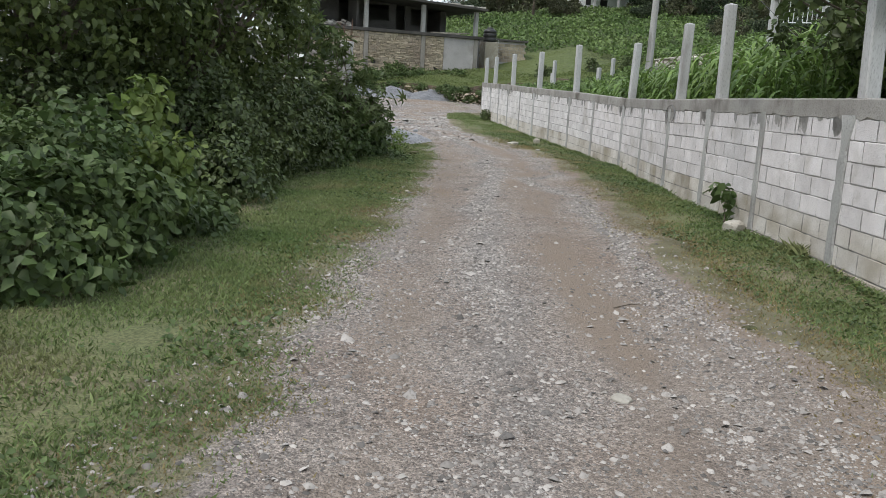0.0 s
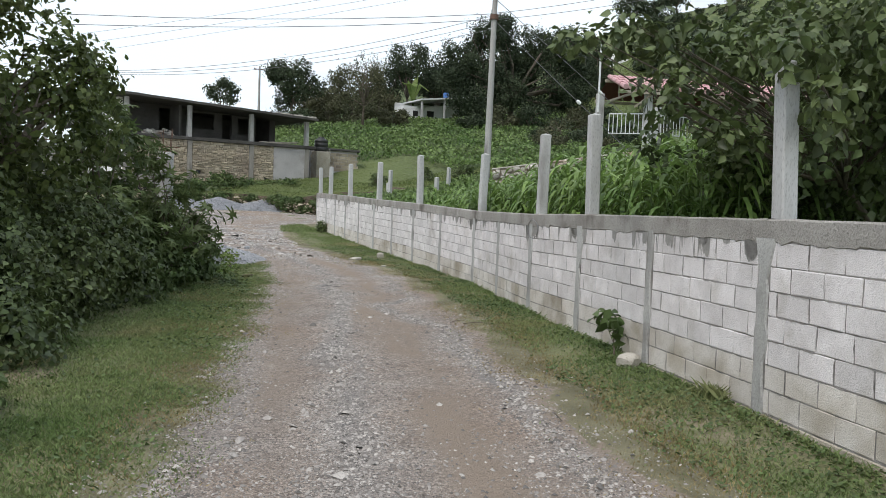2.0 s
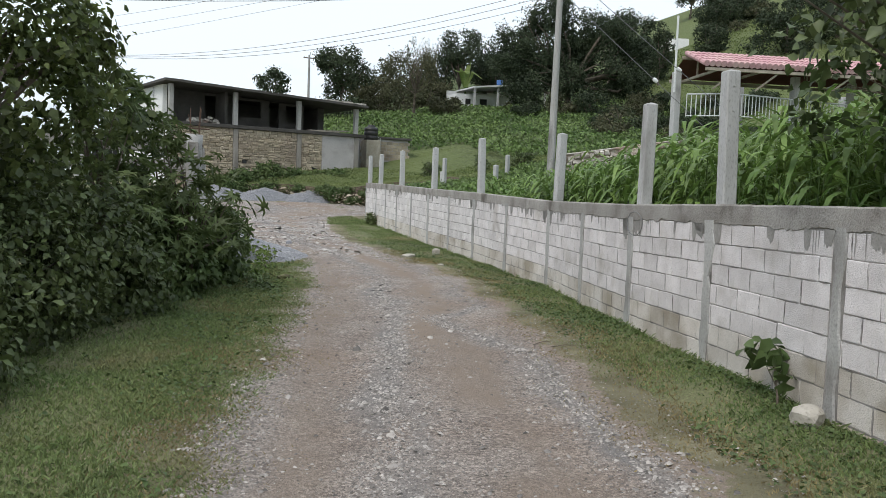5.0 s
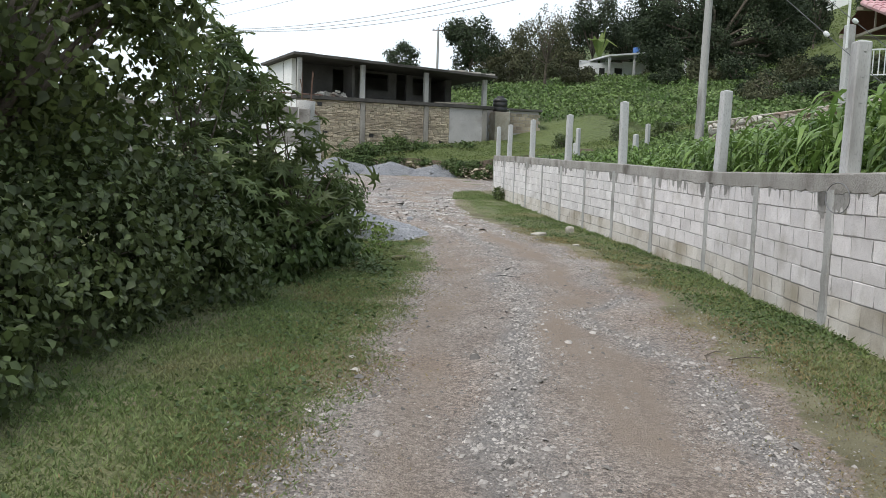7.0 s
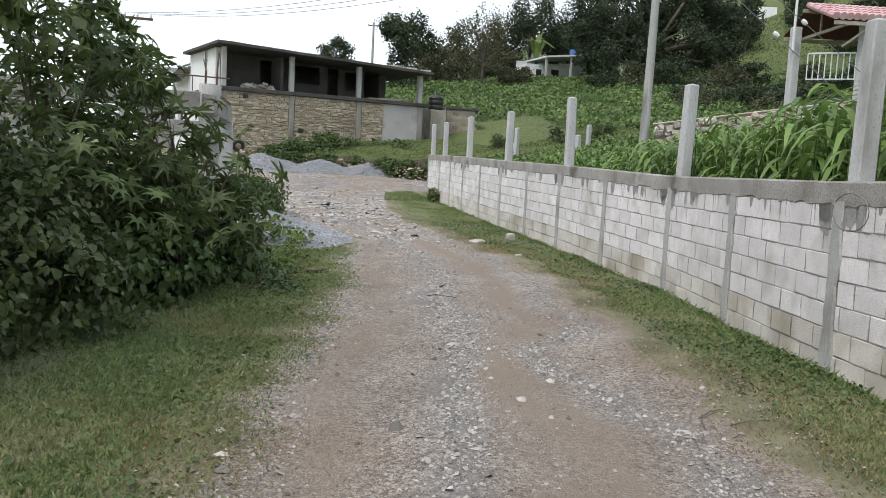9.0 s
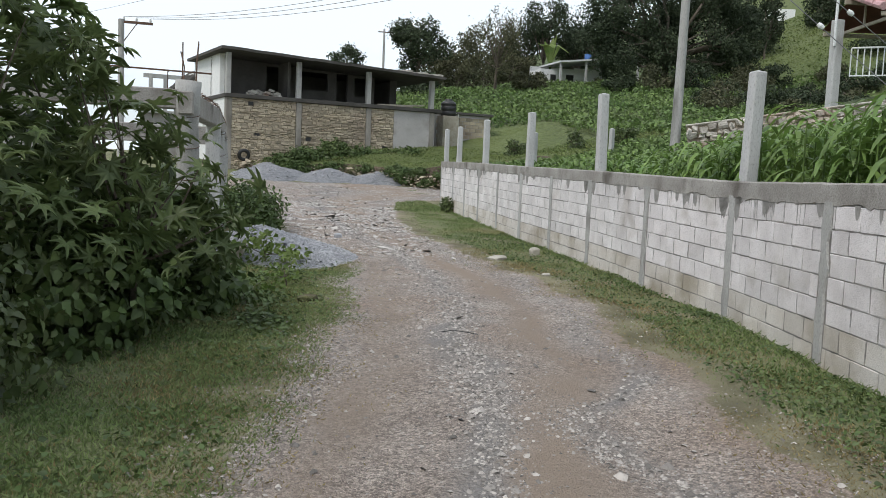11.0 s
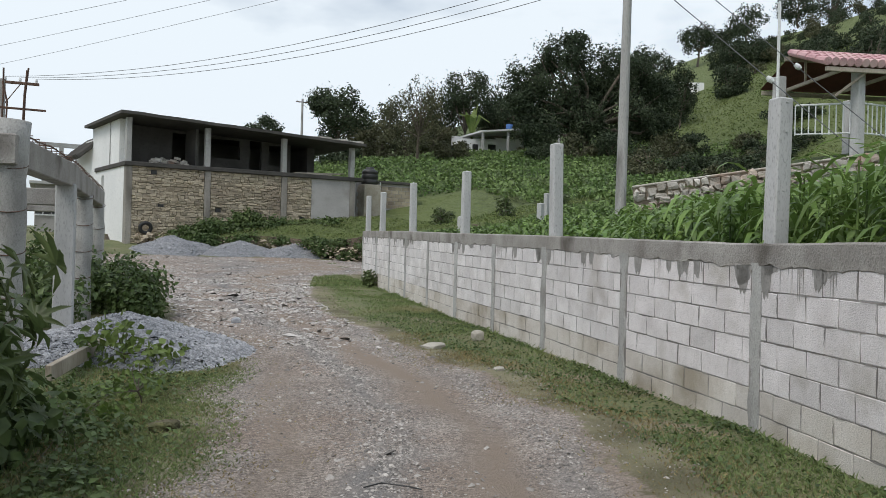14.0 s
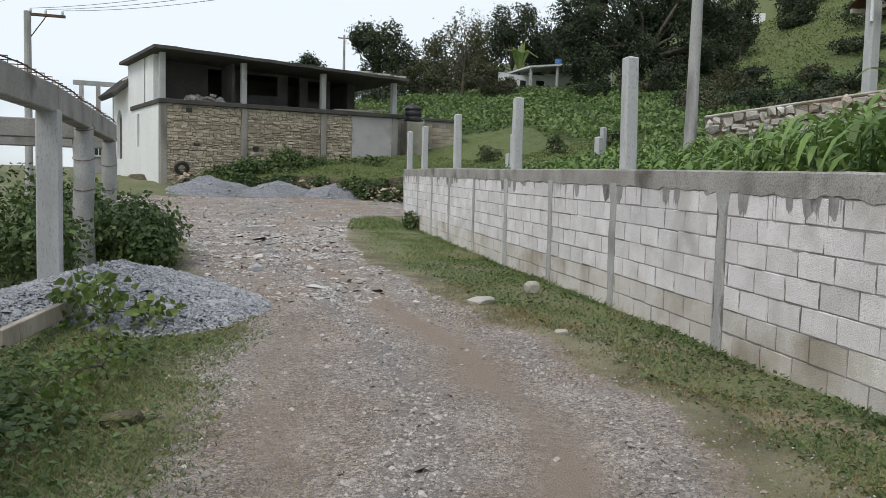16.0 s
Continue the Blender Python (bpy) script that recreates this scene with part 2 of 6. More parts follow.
    "dry_grass": material("dry_grass", (0.25, 0.2, 0.09), (0.36, 0.29, 0.15), 0.8, 2, 9, 0, island=0.35, trans=0.3),
    "crop": material("crop", (0.085, 0.15, 0.038), (0.17, 0.24, 0.075), 0.6, 0.2, 4, 0, island=0.5, trans=0.25),
    "dry": material("dry", (0.3, 0.24, 0.13), (0.4, 0.33, 0.2), 0.9, 3, 20, 0, island=0.3),
    "rock": material("rock", (0.38, 0.35, 0.3), (0.52, 0.49, 0.43), 0.9, 5, 40, 0.5, 0.01),
    "blue": material("blue", (0.05, 0.13, 0.35), (0.08, 0.18, 0.42), 0.5, 5, 30, 0),
    # blue-grey stands in for air haze over the far hills
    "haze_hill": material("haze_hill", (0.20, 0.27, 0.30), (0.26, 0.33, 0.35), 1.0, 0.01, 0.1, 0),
}


# ---- geometry helpers ----
class Geo:
    """Collects vertices and faces for one mesh."""

    def __init__(self):
        self.v, self.f, self.n = [], [], 0

    def add(self, v, f, m=None):
        v = np.asarray(v, float)
        if m is not None:
            a = np.array(m)
            v = v @ a[:3, :3].T + a[:3, 3]
        self.v.append(v)
        self.f.extend([tuple(i + self.n for i in face) for face in f])
        self.n += len(v)
        return self

    def box(self, x0, x1, y0, y1, z0, z1, b=0.0, m=None):
        return self.add(*chamfered(x0, x1, y0, y1, z0, z1, b), m)

    def tube(self, pts, radii, n=8, m=None):
        pts = [Vector(p) for p in pts]
        v, f = [], []
        for i, p in enumerate(pts):
            d = (pts[min(i + 1, len(pts) - 1)] - pts[max(i - 1, 0)]).normalized()
            a = d.orthogonal().normalized() if abs(d.z) < 0.95 else Vector((1, 0, 0)).cross(d).normalized()
            if abs(d.z) < 0.95:
                a = d.cross(Vector((0, 0, 1))).normalized()
            c = d.cross(a)
            r = radii[i] if isinstance(radii, (list, tuple)) else radii
            for k in range(n):
                w = 2 * math.pi * k / n
                v.append(p + a * (r * math.cos(w)) + c * (r * math.sin(w)))
        for i in range(len(pts) - 1):
            for k in range(n):
                f.append((i * n + k, i * n + (k + 1) % n, (i + 1) * n + (k + 1) % n, (i + 1) * n + k))
        f.append(tuple(range(n))[::-1])
        f.append(tuple((len(pts) - 1) * n + k for k in range(n)))
        return self.add([tuple(p) for p in v], f, m)

    def mesh(self, name):
        me = bpy.data.meshes.new(name)
        me.from_pydata(np.concatenate(self.v).tolist(), [], self.f)
        me.update()
        return me


def chamfered(x0, x1, y0, y1, z0, z1, b=0.0):
    if b <= 0:
        v = [(x, y, z) for z in (z0, z1) for y in (y0, y1) for x in (x0, x1)]
        return v, [(0, 2, 3, 1), (4, 5, 7, 6), (0, 1, 5, 4), (2, 6, 7, 3), (0, 4, 6, 2), (1, 3, 7, 5)]
    bm = bmesh.new()
    v = []
    for sx, x in ((1, x0), (-1, x1)):
        for sy, y in ((1, y0), (-1, y1)):
            for sz, z in ((1, z0), (-1, z1)):
                v += [(x, y + sy * b, z + sz * b), (x + sx * b, y, z + sz * b), (x + sx * b, y + sy * b, z)]
    verts = [bm.verts.new(p) for p in v]
    bmesh.ops.convex_hull(bm, input=verts)
    bm.verts.index_update()
    out = [tuple(q.co) for q in bm.verts], [tuple(q.index for q in face.verts) for face in bm.faces]
    bm.free()
    return out


def np_mesh(name, v, f):
    """A mesh from arrays: v (n, 3), f (m, 3 or 4)."""
    me = bpy.data.meshes.new(name)
    k = f.shape[1]
    me.vertices.add(len(v))
    me.vertices.foreach_set("co", np.ascontiguousarray(v, dtype=np.float32).ravel())
    me.loops.add(f.size)
    me.loops.foreach_set("vertex_index", np.ascontiguousarray(f, dtype=np.int32).ravel())
    me.polygons.add(len(f))
    me.polygons.foreach_set("loop_start", np.arange(0, f.size, k, dtype=np.int32))
    me.update(calc_edges=True)
    me.validate()
    return me


def part(name, geo, mat, parent=None, label="", smooth=False, m=None):
    me = geo.mesh(name) if isinstance(geo, Geo) else geo
    if not me.materials:
        me.materials.append(M[mat])
    if smooth:
        me.polygons.foreach_set("use_smooth", [True] * len(me.polygons))
    ob = new(name, me)
    if m is not None:
        ob.matrix_world = m
    if parent is not None:
        ob.parent = parent
    return tagged(ob, label)


def thing(name, m, label, category, group="", kind=""):
    ob = new(name)
    ob.empty_display_size = 0.1
    ob.matrix_world = m
    return tagged(ob, label, category, group, kind)


def turn_to(n, rng):
    """Random rotation matrices (k, 3, 3) whose third axis is along n."""
    n = n / np.linalg.norm(n, axis=1, keepdims=True)
    r = rng.normal(size=n.shape)
    a = np.cross(n, r)
    a /= np.linalg.norm(a, axis=1, keepdims=True)
    return np.stack([a, np.cross(n, a), n], axis=2)


OVATE = (np.array([(0, 0, 0), (-0.36, 0.32, 0.07), (0.36, 0.32, 0.07), (0, 0.42, -0.02), (-0.2, 0.72, 0.02), (0.2, 0.72, 0.02), (0, 1.0, -0.12)]), np.array([(0, 2, 3), (0, 3, 1), (1, 3, 4), (3, 2, 5), (4, 3, 6), (3, 5, 6)]))
SMALL = (np.array([(0, 0, 0), (-0.28, 0.45, 0.06), (0.28, 0.45, 0.06), (0, 1.0, -0.08)]), np.array([(0, 2, 1), (1, 2, 3)]))


def palmate(lobes=7):
    v, f = [(0, 0, 0)], []
    for k in range(lobes):
        w = radians(-130 + 260 * k / (lobes - 1))
        size = 1.0 - 0.32 * abs(k - (lobes - 1) / 2) / ((lobes - 1) / 2)
        for dw, r, z in ((-0.24, 0.38, 0.03), (-0.1, 0.7 * size, 0.0), (0, size, -0.14), (0.1, 0.7 * size, 0.0), (0.24, 0.38, 0.03)):
            v.append((r * math.sin(w + dw), r * math.cos(w + dw), z))
        o = 1 + 5 * k
        f += [(0, o + 1, o), (0, o + 2, o + 1), (0, o + 3, o + 2), (0, o + 4, o + 3)]
        if k:
            f.append((0, o, o - 1))
    return np.array(v), np.array(f)


PALM = palmate()


def leaves(name, pts, nrm, size, shape, rng, droop=0.0):
    """A mesh of leaves at pts, whose faces look along nrm."""
    v0, f0 = shape
    k = len(pts)
    r = turn_to(nrm, rng)
    if droop:
        # the tip hangs: choose the in-plane axis that points down
        down = np.tile([0.0, 0, -0.8], (k, 1)) + rng.normal(scale=0.8, size=(k, 3))
        n = r[:, :, 2]
        a = down - (down * n).sum(1, keepdims=True) * n
        a /= np.linalg.norm(a, axis=1, keepdims=True) + 1e-6
        r = np.stack([np.cross(a, n), a, n], axis=2)
    s = size * rng.uniform(0.6, 1.25, size=(k, 1, 1))
    v = np.einsum("kij,vj->kvi", r, v0) * s + pts[:, None, :]
    f = f0[None] + (np.arange(k) * len(v0))[:, None, None]
    return np_mesh(name, v.reshape(-1, 3), f.reshape(-1, 3))


def blobs(count, balls, rng, inner=0.55, gap=0.0):
    """Points in the outer shell of a heap of ellipsoids (x, y, z, rx, ry, rz), with outward normals."""
    b = np.array(balls, float)
    w = b[:, 3] * b[:, 4] + b[:, 4] * b[:, 5] + b[:, 3] * b[:, 5]
    which = rng.choice(len(b), size=count, p=w / w.sum())
    d = rng.normal(size=(count, 3))
    d /= np.linalg.norm(d, axis=1, keepdims=True)
    lump = 1 + 0.16 * np.sin(d[:, 0] * 7 + d[:, 2] * 5 + which) + 0.15 * np.sin(d[:, 2] * 11 + d[:, 1] * 8 + 2 * which) + 0.1 * np.sin(d[:, 0] * 17 - d[:, 1] * 13 + 3 * which)
    rad = rng.uniform(inner, 1.0, size=count) ** 0.6 * lump
    p = b[which, :3] + d * b[which, 3:] * rad[:, None]
    n = d / b[which, 3:]
    n /= np.linalg.norm(n, axis=1, keepdims=True)
    keep = np.ones(count, bool)
    for q in b:
        keep &= (((p - q[:3]) / q[3:]) ** 2).sum(1) > (inner * 0.85) ** 2
    if gap:
        # boughs: leaves gather in clumps and leave gaps between them
        scale = 2.6 / float(np.median(b[:, 3]))
        k = rng.normal(size=(9, 3)) * scale
        ph = rng.uniform(0, 6.28, 9)
        field_ = np.sin(p @ k.T + ph).sum(1) / 2.2
        keep &= field_ > rng.normal(scale=0.25, size=count) + (gap - 1)
    return p[keep], n[keep]


def limbs(base, tips, r0, rng, bend=0.15):
    """Trunk and limbs from base to each tip, as one tapered mesh."""
    g = Geo()
    base = Vector(base)
    mid = base.lerp(sum((Vector(p) for p in tips), Vector()) / len(tips), 0.42)
    g.tube([base - Vector((0, 0, 0.1)), base.lerp(mid, 0.5) + Vector(rng.normal(scale=bend * 0.3, size=3)), mid], [r0, r0 * 0.8, r0 * 0.65], 9)
    for p in tips:
        p = Vector(p)
        q = mid.lerp(p, 0.5) + Vector(rng.normal(scale=bend, size=3))
        g.tube([mid, q, p], [r0 * 0.5, r0 * 0.28, r0 * 0.06], 6)
    return g


# ---- lie of the land ----
ZY = np.array([(-60, -0.3), (-10, -0.15), (0, -0.1), (8, -0.05), (16, 0), (18, 0.02), (21, 0.1), (25, 0.2), (29, 0.33), (36, 0.47), (44, 0.85), (48, 1.15), (52, 1.6), (60, 2.0), (90, 3), (400, 4)])
WALL = [(2.0, -8.2), (5.15, 5.96), (6.08, 10.11), (6.55, 12.22), (7.62, 16.48), (8.06, 21.13), (8.31, 25.16), (8.63, 29.29), (9.03, 33.3), (9.29, 35.83)]
WALL_TOP = [1.66, 1.61, 1.59, 1.56, 1.57, 1.71, 1.81, 1.93, 2.02, 2.07]
EDGE_Y = [-60] + [p[1] for p in WALL] + [36.6, 38.5, 43.5, 45.5, 47.5, 49, 50.5, 52, 54, 60, 90, 400]
EDGE_X = [-9.5] + [p[0] + 0.06 for p in WALL] + [11.5, 14.5, 14.0, 11.2, 9.6, 6.5, 3.2, 1.6, 0.5, -1.0, 4.0, 60]
ROAD_Y = [-12, 0, 2.1, 2.8, 4.4, 7.3, 12.0, 14.8, 16.9, 18.9, 20.7, 25.3, 30, 37, 42, 46.5]
ROAD_L = [-2.6, -1.3, -0.86, -0.68, -0.15, 0.6, 1.88, 2.55, 3.05, 3.4, 3.85, 3.3, 3.0, 1.8, 0.2, -1.2]
ROAD_R = [0.8, 2.0, 2.55, 2.75, 3.05, 3.68, 5.02, 5.7, 6.12, 6.3, 6.25, 6.05, 6.4, 8.0, 13.5, 12.0]


def strips(u, y):
    """Share of brown earth and of grey grit across the track (u from 0 to 1) at y."""
    brown = np.interp(y, [5, 9, 11, 12.2, 14, 17, 20], [0.66, 0.67, 0.66, 0.58, 0.68, 0.71, 0.68])
    mid = np.interp(y, [5, 9, 11, 13, 15, 18, 21], [0.42, 0.40, 0.41, 0.48, 0.44, 0.48, 0.47])
    right = np.interp(y, [5, 9, 11, 12, 13, 14, 17], [0.9, 0.9, 0.85, 0.74, 0.64, 0.86, 0.88])
    e = np.exp(-(((u - brown) / 0.08) ** 2)) + 0.55 * np.exp(-(((u - 0.2) / 0.08) ** 2)) + 0.7 * np.exp(-(((u - 0.99) / 0.06) ** 2))
    g = np.exp(-(((u - mid) / 0.065) ** 2)) + np.exp(-(((u - right) / 0.055) ** 2)) * np.interp(y, [13.5, 15], [1, 0.55]) + np.exp(-(((u - 0.05) / 0.09) ** 2)) * np.interp(y, [8, 12], [0.55, 0.2])
    e = e + 0.7 * np.clip((u - 0.55) / 0.2, 0, 1) * np.interp(y, [4, 8], [1, 0])
    g = g * np.interp(y, [3, 9], [0.35, 1]) + 0.4 * np.exp(-(((u - 0.78) / 0.12) ** 2)) * np.interp(y, [4.5, 6.5], [1, 0])
    return e, g


def edge_noise(y, seed):
    return np.array([0.26 * noise.noise(Vector((q * 0.75, seed, 0.3))) + 0.15 * noise.noise(Vector((q * 2.6, seed, 1.7))) + 0.07 * noise.noise(Vector((q * 8.0, seed, 4.1))) for q in np.atleast_1d(y)])


def z_low(x, y):
    x, y = np.asarray(x, float), np.asarray(y, float)
    z = np.interp(y, ZY[:, 0], ZY[:, 1])
    z = z + 0.02 * np.sin(x * 1.9 + y * 0.7) * np.sin(y * 0.9 - x * 0.6) + 0.012 * np.sin(x * 4.1 + 1) * np.sin(y * 3.3)
    mid = np.interp(y, ROAD_Y, (np.array(ROAD_L) + np.array(ROAD_R)) / 2)
    near = np.exp(-(((y - 10) / 30) ** 2))
    for off in (-0.75, 0.85):
        z = z - 0.03 * near * np.exp(-(((x - mid - off) / 0.28) ** 2))
    return z


def z_high(x, y):
    x, y = np.asarray(x, float), np.asarray(y, float)
    d = (x - 8.5) * 0.95 + (y - 28) * 0.1
    steep = np.clip(d - 37, 0, 98)
    steep = np.where(steep < 8, steep * steep / 16, steep - 4)
    z = 1.42 + 0.12 * np.clip(d, -8, 32) + 0.0042 * np.clip(d, -8, 15) ** 2 + 0.17 * np.clip(y - 50, 0, 29) + 0.455 * steep
    z = z + 0.9 * np.exp(-(((x - 22) / 6) ** 2 + ((y - 29) / 6) ** 2))
    z = z + 0.10 * np.sin(x * 0.5 + y * 0.31) + 0.06 * np.sin(x * 1.3 - y * 0.9)
    bank = np.interp(y, ZY[:, 0], ZY[:, 1]) + 0.28 + 0.3 * np.clip((y - 42.5) / 2, 0, 1) * np.clip((x - 5) / 4, 0, 1) + 0.085 * np.clip(x - 1.5, 0, 12) * np.clip((y - 45) / 5, 0, 1)
    return np.where(y > 43, np.maximum(z, bank), z)


def grid(name, xs, ys, zf):
    """A sheet over xs(y) (a row of x for each y)."""
    v = []
    for y in ys:
        row = xs(y)
        v.append(np.stack([row, np.full_like(row, y), zf(row, np.full_like(row, y))], 1))
    n, k = len(v[0]), len(v)
    i = np.arange(k - 1)[:, None] * n + np.arange(n - 1)[None]
    f = np.stack([i, i + 1, i + n + 1, i + n], -1).reshape(-1, 4)
    return np_mesh(name, np.concatenate(v), f)


# ---- ground, road, field ----
ys_near = np.concatenate([np.arange(-60, -6, 3.0), np.arange(-6, 30, 0.18), np.arange(30, 60, 0.5), np.geomspace(60, 1500, 30)])
xs_low = np.concatenate([-np.geomspace(1500, 7, 30), np.arange(-6.8, 9.6, 0.18), np.arange(9.6, 30, 1.2), np.geomspace(30, 1500, 14)])
ground = part("ground", grid("ground", lambda y: xs_low, ys_near, z_low), "turf", smooth=True)
tagged(ground, "flat ground of short grass and bare earth beside the track", "ground", kind="structure")

u_road = np.linspace(-0.16, 1.16, 62)


def road_x(y):
    wob, wob2 = edge_noise(y, 3.0)[0], edge_noise(y, 9.0)[0] * 0.75
    l, r = np.interp(y, ROAD_Y, ROAD_L) + wob, np.interp(y, ROAD_Y, ROAD_R) + wob2
    return l + (r - l) * u_road


def road_z(x, y):
    u = (x - x[0]) / (x[-1] - x[0])
    return z_low(x, y) + 0.014 * np.clip(np.minimum(u, 1 - u) * 16, -0.6, 1)


road_mesh = grid("road", road_x, np.arange(-11.8, 46.4, 0.14), road_z)
earth = road_mesh.attributes.new("earth", "FLOAT", "POINT")
rows_n = len(road_mesh.vertices) // len(u_road)
grit = road_mesh.attributes.new("grit", "FLOAT", "POINT")
vals, grits, verges = [], [], []
for i in range(rows_n):
    yy = -11.8 + 0.14 * i
    for u in u_road:
        n1 = noise.noise(Vector((u * 5, yy * 0.55, 2.0)))
        n2 = noise.noise(Vector((u * 16, yy * 1.9, 5.0)))
        lane, gr = strips(u + 0.05 * n1, yy)
        vals.append(min(1.0, max(0.0, lane * (0.85 + 0.6 * n1 + 0.5 * n2) + 0.3 * n1 - 0.4 * gr)))
        out_ = max(-u, u - 1) + 0.07 * n1 + 0.05 * n2
        verges.append(min(1.0, max(0.0, 0.55 + out_ / 0.16)))
        grits.append(min(1.0, max(0.0, gr * (0.8 + 0.8 * n1 + 0.9 * n2))))
earth.data.foreach_set("value", vals)
grit.data.foreach_set("value", grits)
road_mesh.attributes.new("verge", "FLOAT", "POINT").data.foreach_set("value", verges)
road = part("road", road_mesh, "road", smooth=True)
tagged(road, "rutted dirt track with pale gravel and reddish earth", "road", kind="structure")

dd = np.concatenate([[0, 0.22], np.geomspace(0.45, 900, 60)])


def field_x(y):
    return np.interp(y, EDGE_Y, EDGE_X) + dd


def field_z(x, y):
    z = z_high(x, y)
    lip = np.interp(y, [p[1] for p in WALL], WALL_TOP) - 0.12
    lead = np.clip((x - x[0]) / 2.5, 0, 1)
    z = np.where(y < 36.2, np.minimum(z, lip) * (1 - lead) + z * lead, z)
    low = z_low(x, y) - 0.25
    far = np.clip((x - x[0]) / 22, 0, 1) * np.clip((y - 56) / 10, 0, 1) + (1 - np.clip((y - 56) / 10, 0, 1))
    z = low + (z - low) * far
    rag = 0.8 + 0.2 * np.clip((x - x[0]) / 2.4, 0, 1) + 0.12 * np.sin(y * 2.1 + x * 1.7)
    z = np.where((y > 41) & (y < 56), low + 0.25 + (z - low - 0.25) * np.clip(rag, 0, 1), z)
    z[0] = np.interp(y[0], ZY[:, 0], ZY[:, 1]) - 0.3
    return z


field = part("field", grid("field", field_x, np.concatenate([np.arange(-60, 4, 2.0), np.arange(4, 60, 0.45), np.geomspace(60, 900, 45)]), field_z), "field", smooth=True)
field.data.materials.append(M["soil"])
field.data.polygons.foreach_set("material_index", [1 if k % (len(dd) - 1) == 0 else 0 for k in range(len(field.data.polygons))])
field_co = np.empty(len(field.data.vertices) * 3)
field.data.vertices.foreach_get("co", field_co)
field_co = field_co.reshape(-1, 3)


def lawn_share(x, y):
    """Share of pale grass, against crop: on the flat by the bank and high on the slope."""
    d = (x - 8.5) * 0.95 + (y - 28) * 0.1
    wave = 3 * np.sin(x * 0.21 + y * 0.13) + 2 * np.sin(x * 0.5 - y * 0.37)
    flat_ = np.clip((y - 35) / 4, 0, 1) * np.clip((23 + 0.4 * wave - x) / 4, 0, 1) * np.clip((59 - y) / 3, 0, 1)
    high = np.clip((d - 41 - wave) / 5, 0, 1) * np.clip((1.25 * x + 34 - y) / 10, 0, 1)
    return np.maximum(flat_, high)


lawn = field.data.attributes.new("earth", "FLOAT", "POINT")
lawn.data.foreach_set("value", lawn_share(field_co[:, 0], field_co[:, 1]).astype(np.float32))
tagged(field, "green hillside field rising behind the block wall", "hillside", kind="structure")


# ---- block wall ----
wall = thing("wall_field", Matrix(), "long grey concrete block wall with a cement coping beam and stained columns", "wall", kind="structure")
rng = np.random.default_rng(11)
BW, BH = 0.405, 0.205
block_meshes = []
for k in range(8):
    g = Geo()
    vv, ff = chamfered(-0.195, 0.195, -0.07, 0.07, -0.099, 0.099, 0.006)
    vv = np.array(vv) + rng.normal(scale=(0.0045, 0.0007, 0.004), size=(len(vv), 3))
    g.add(vv, ff)
    me = g.mesh("brick")
    me.materials.append(M["block"])
    block_meshes.append(me)

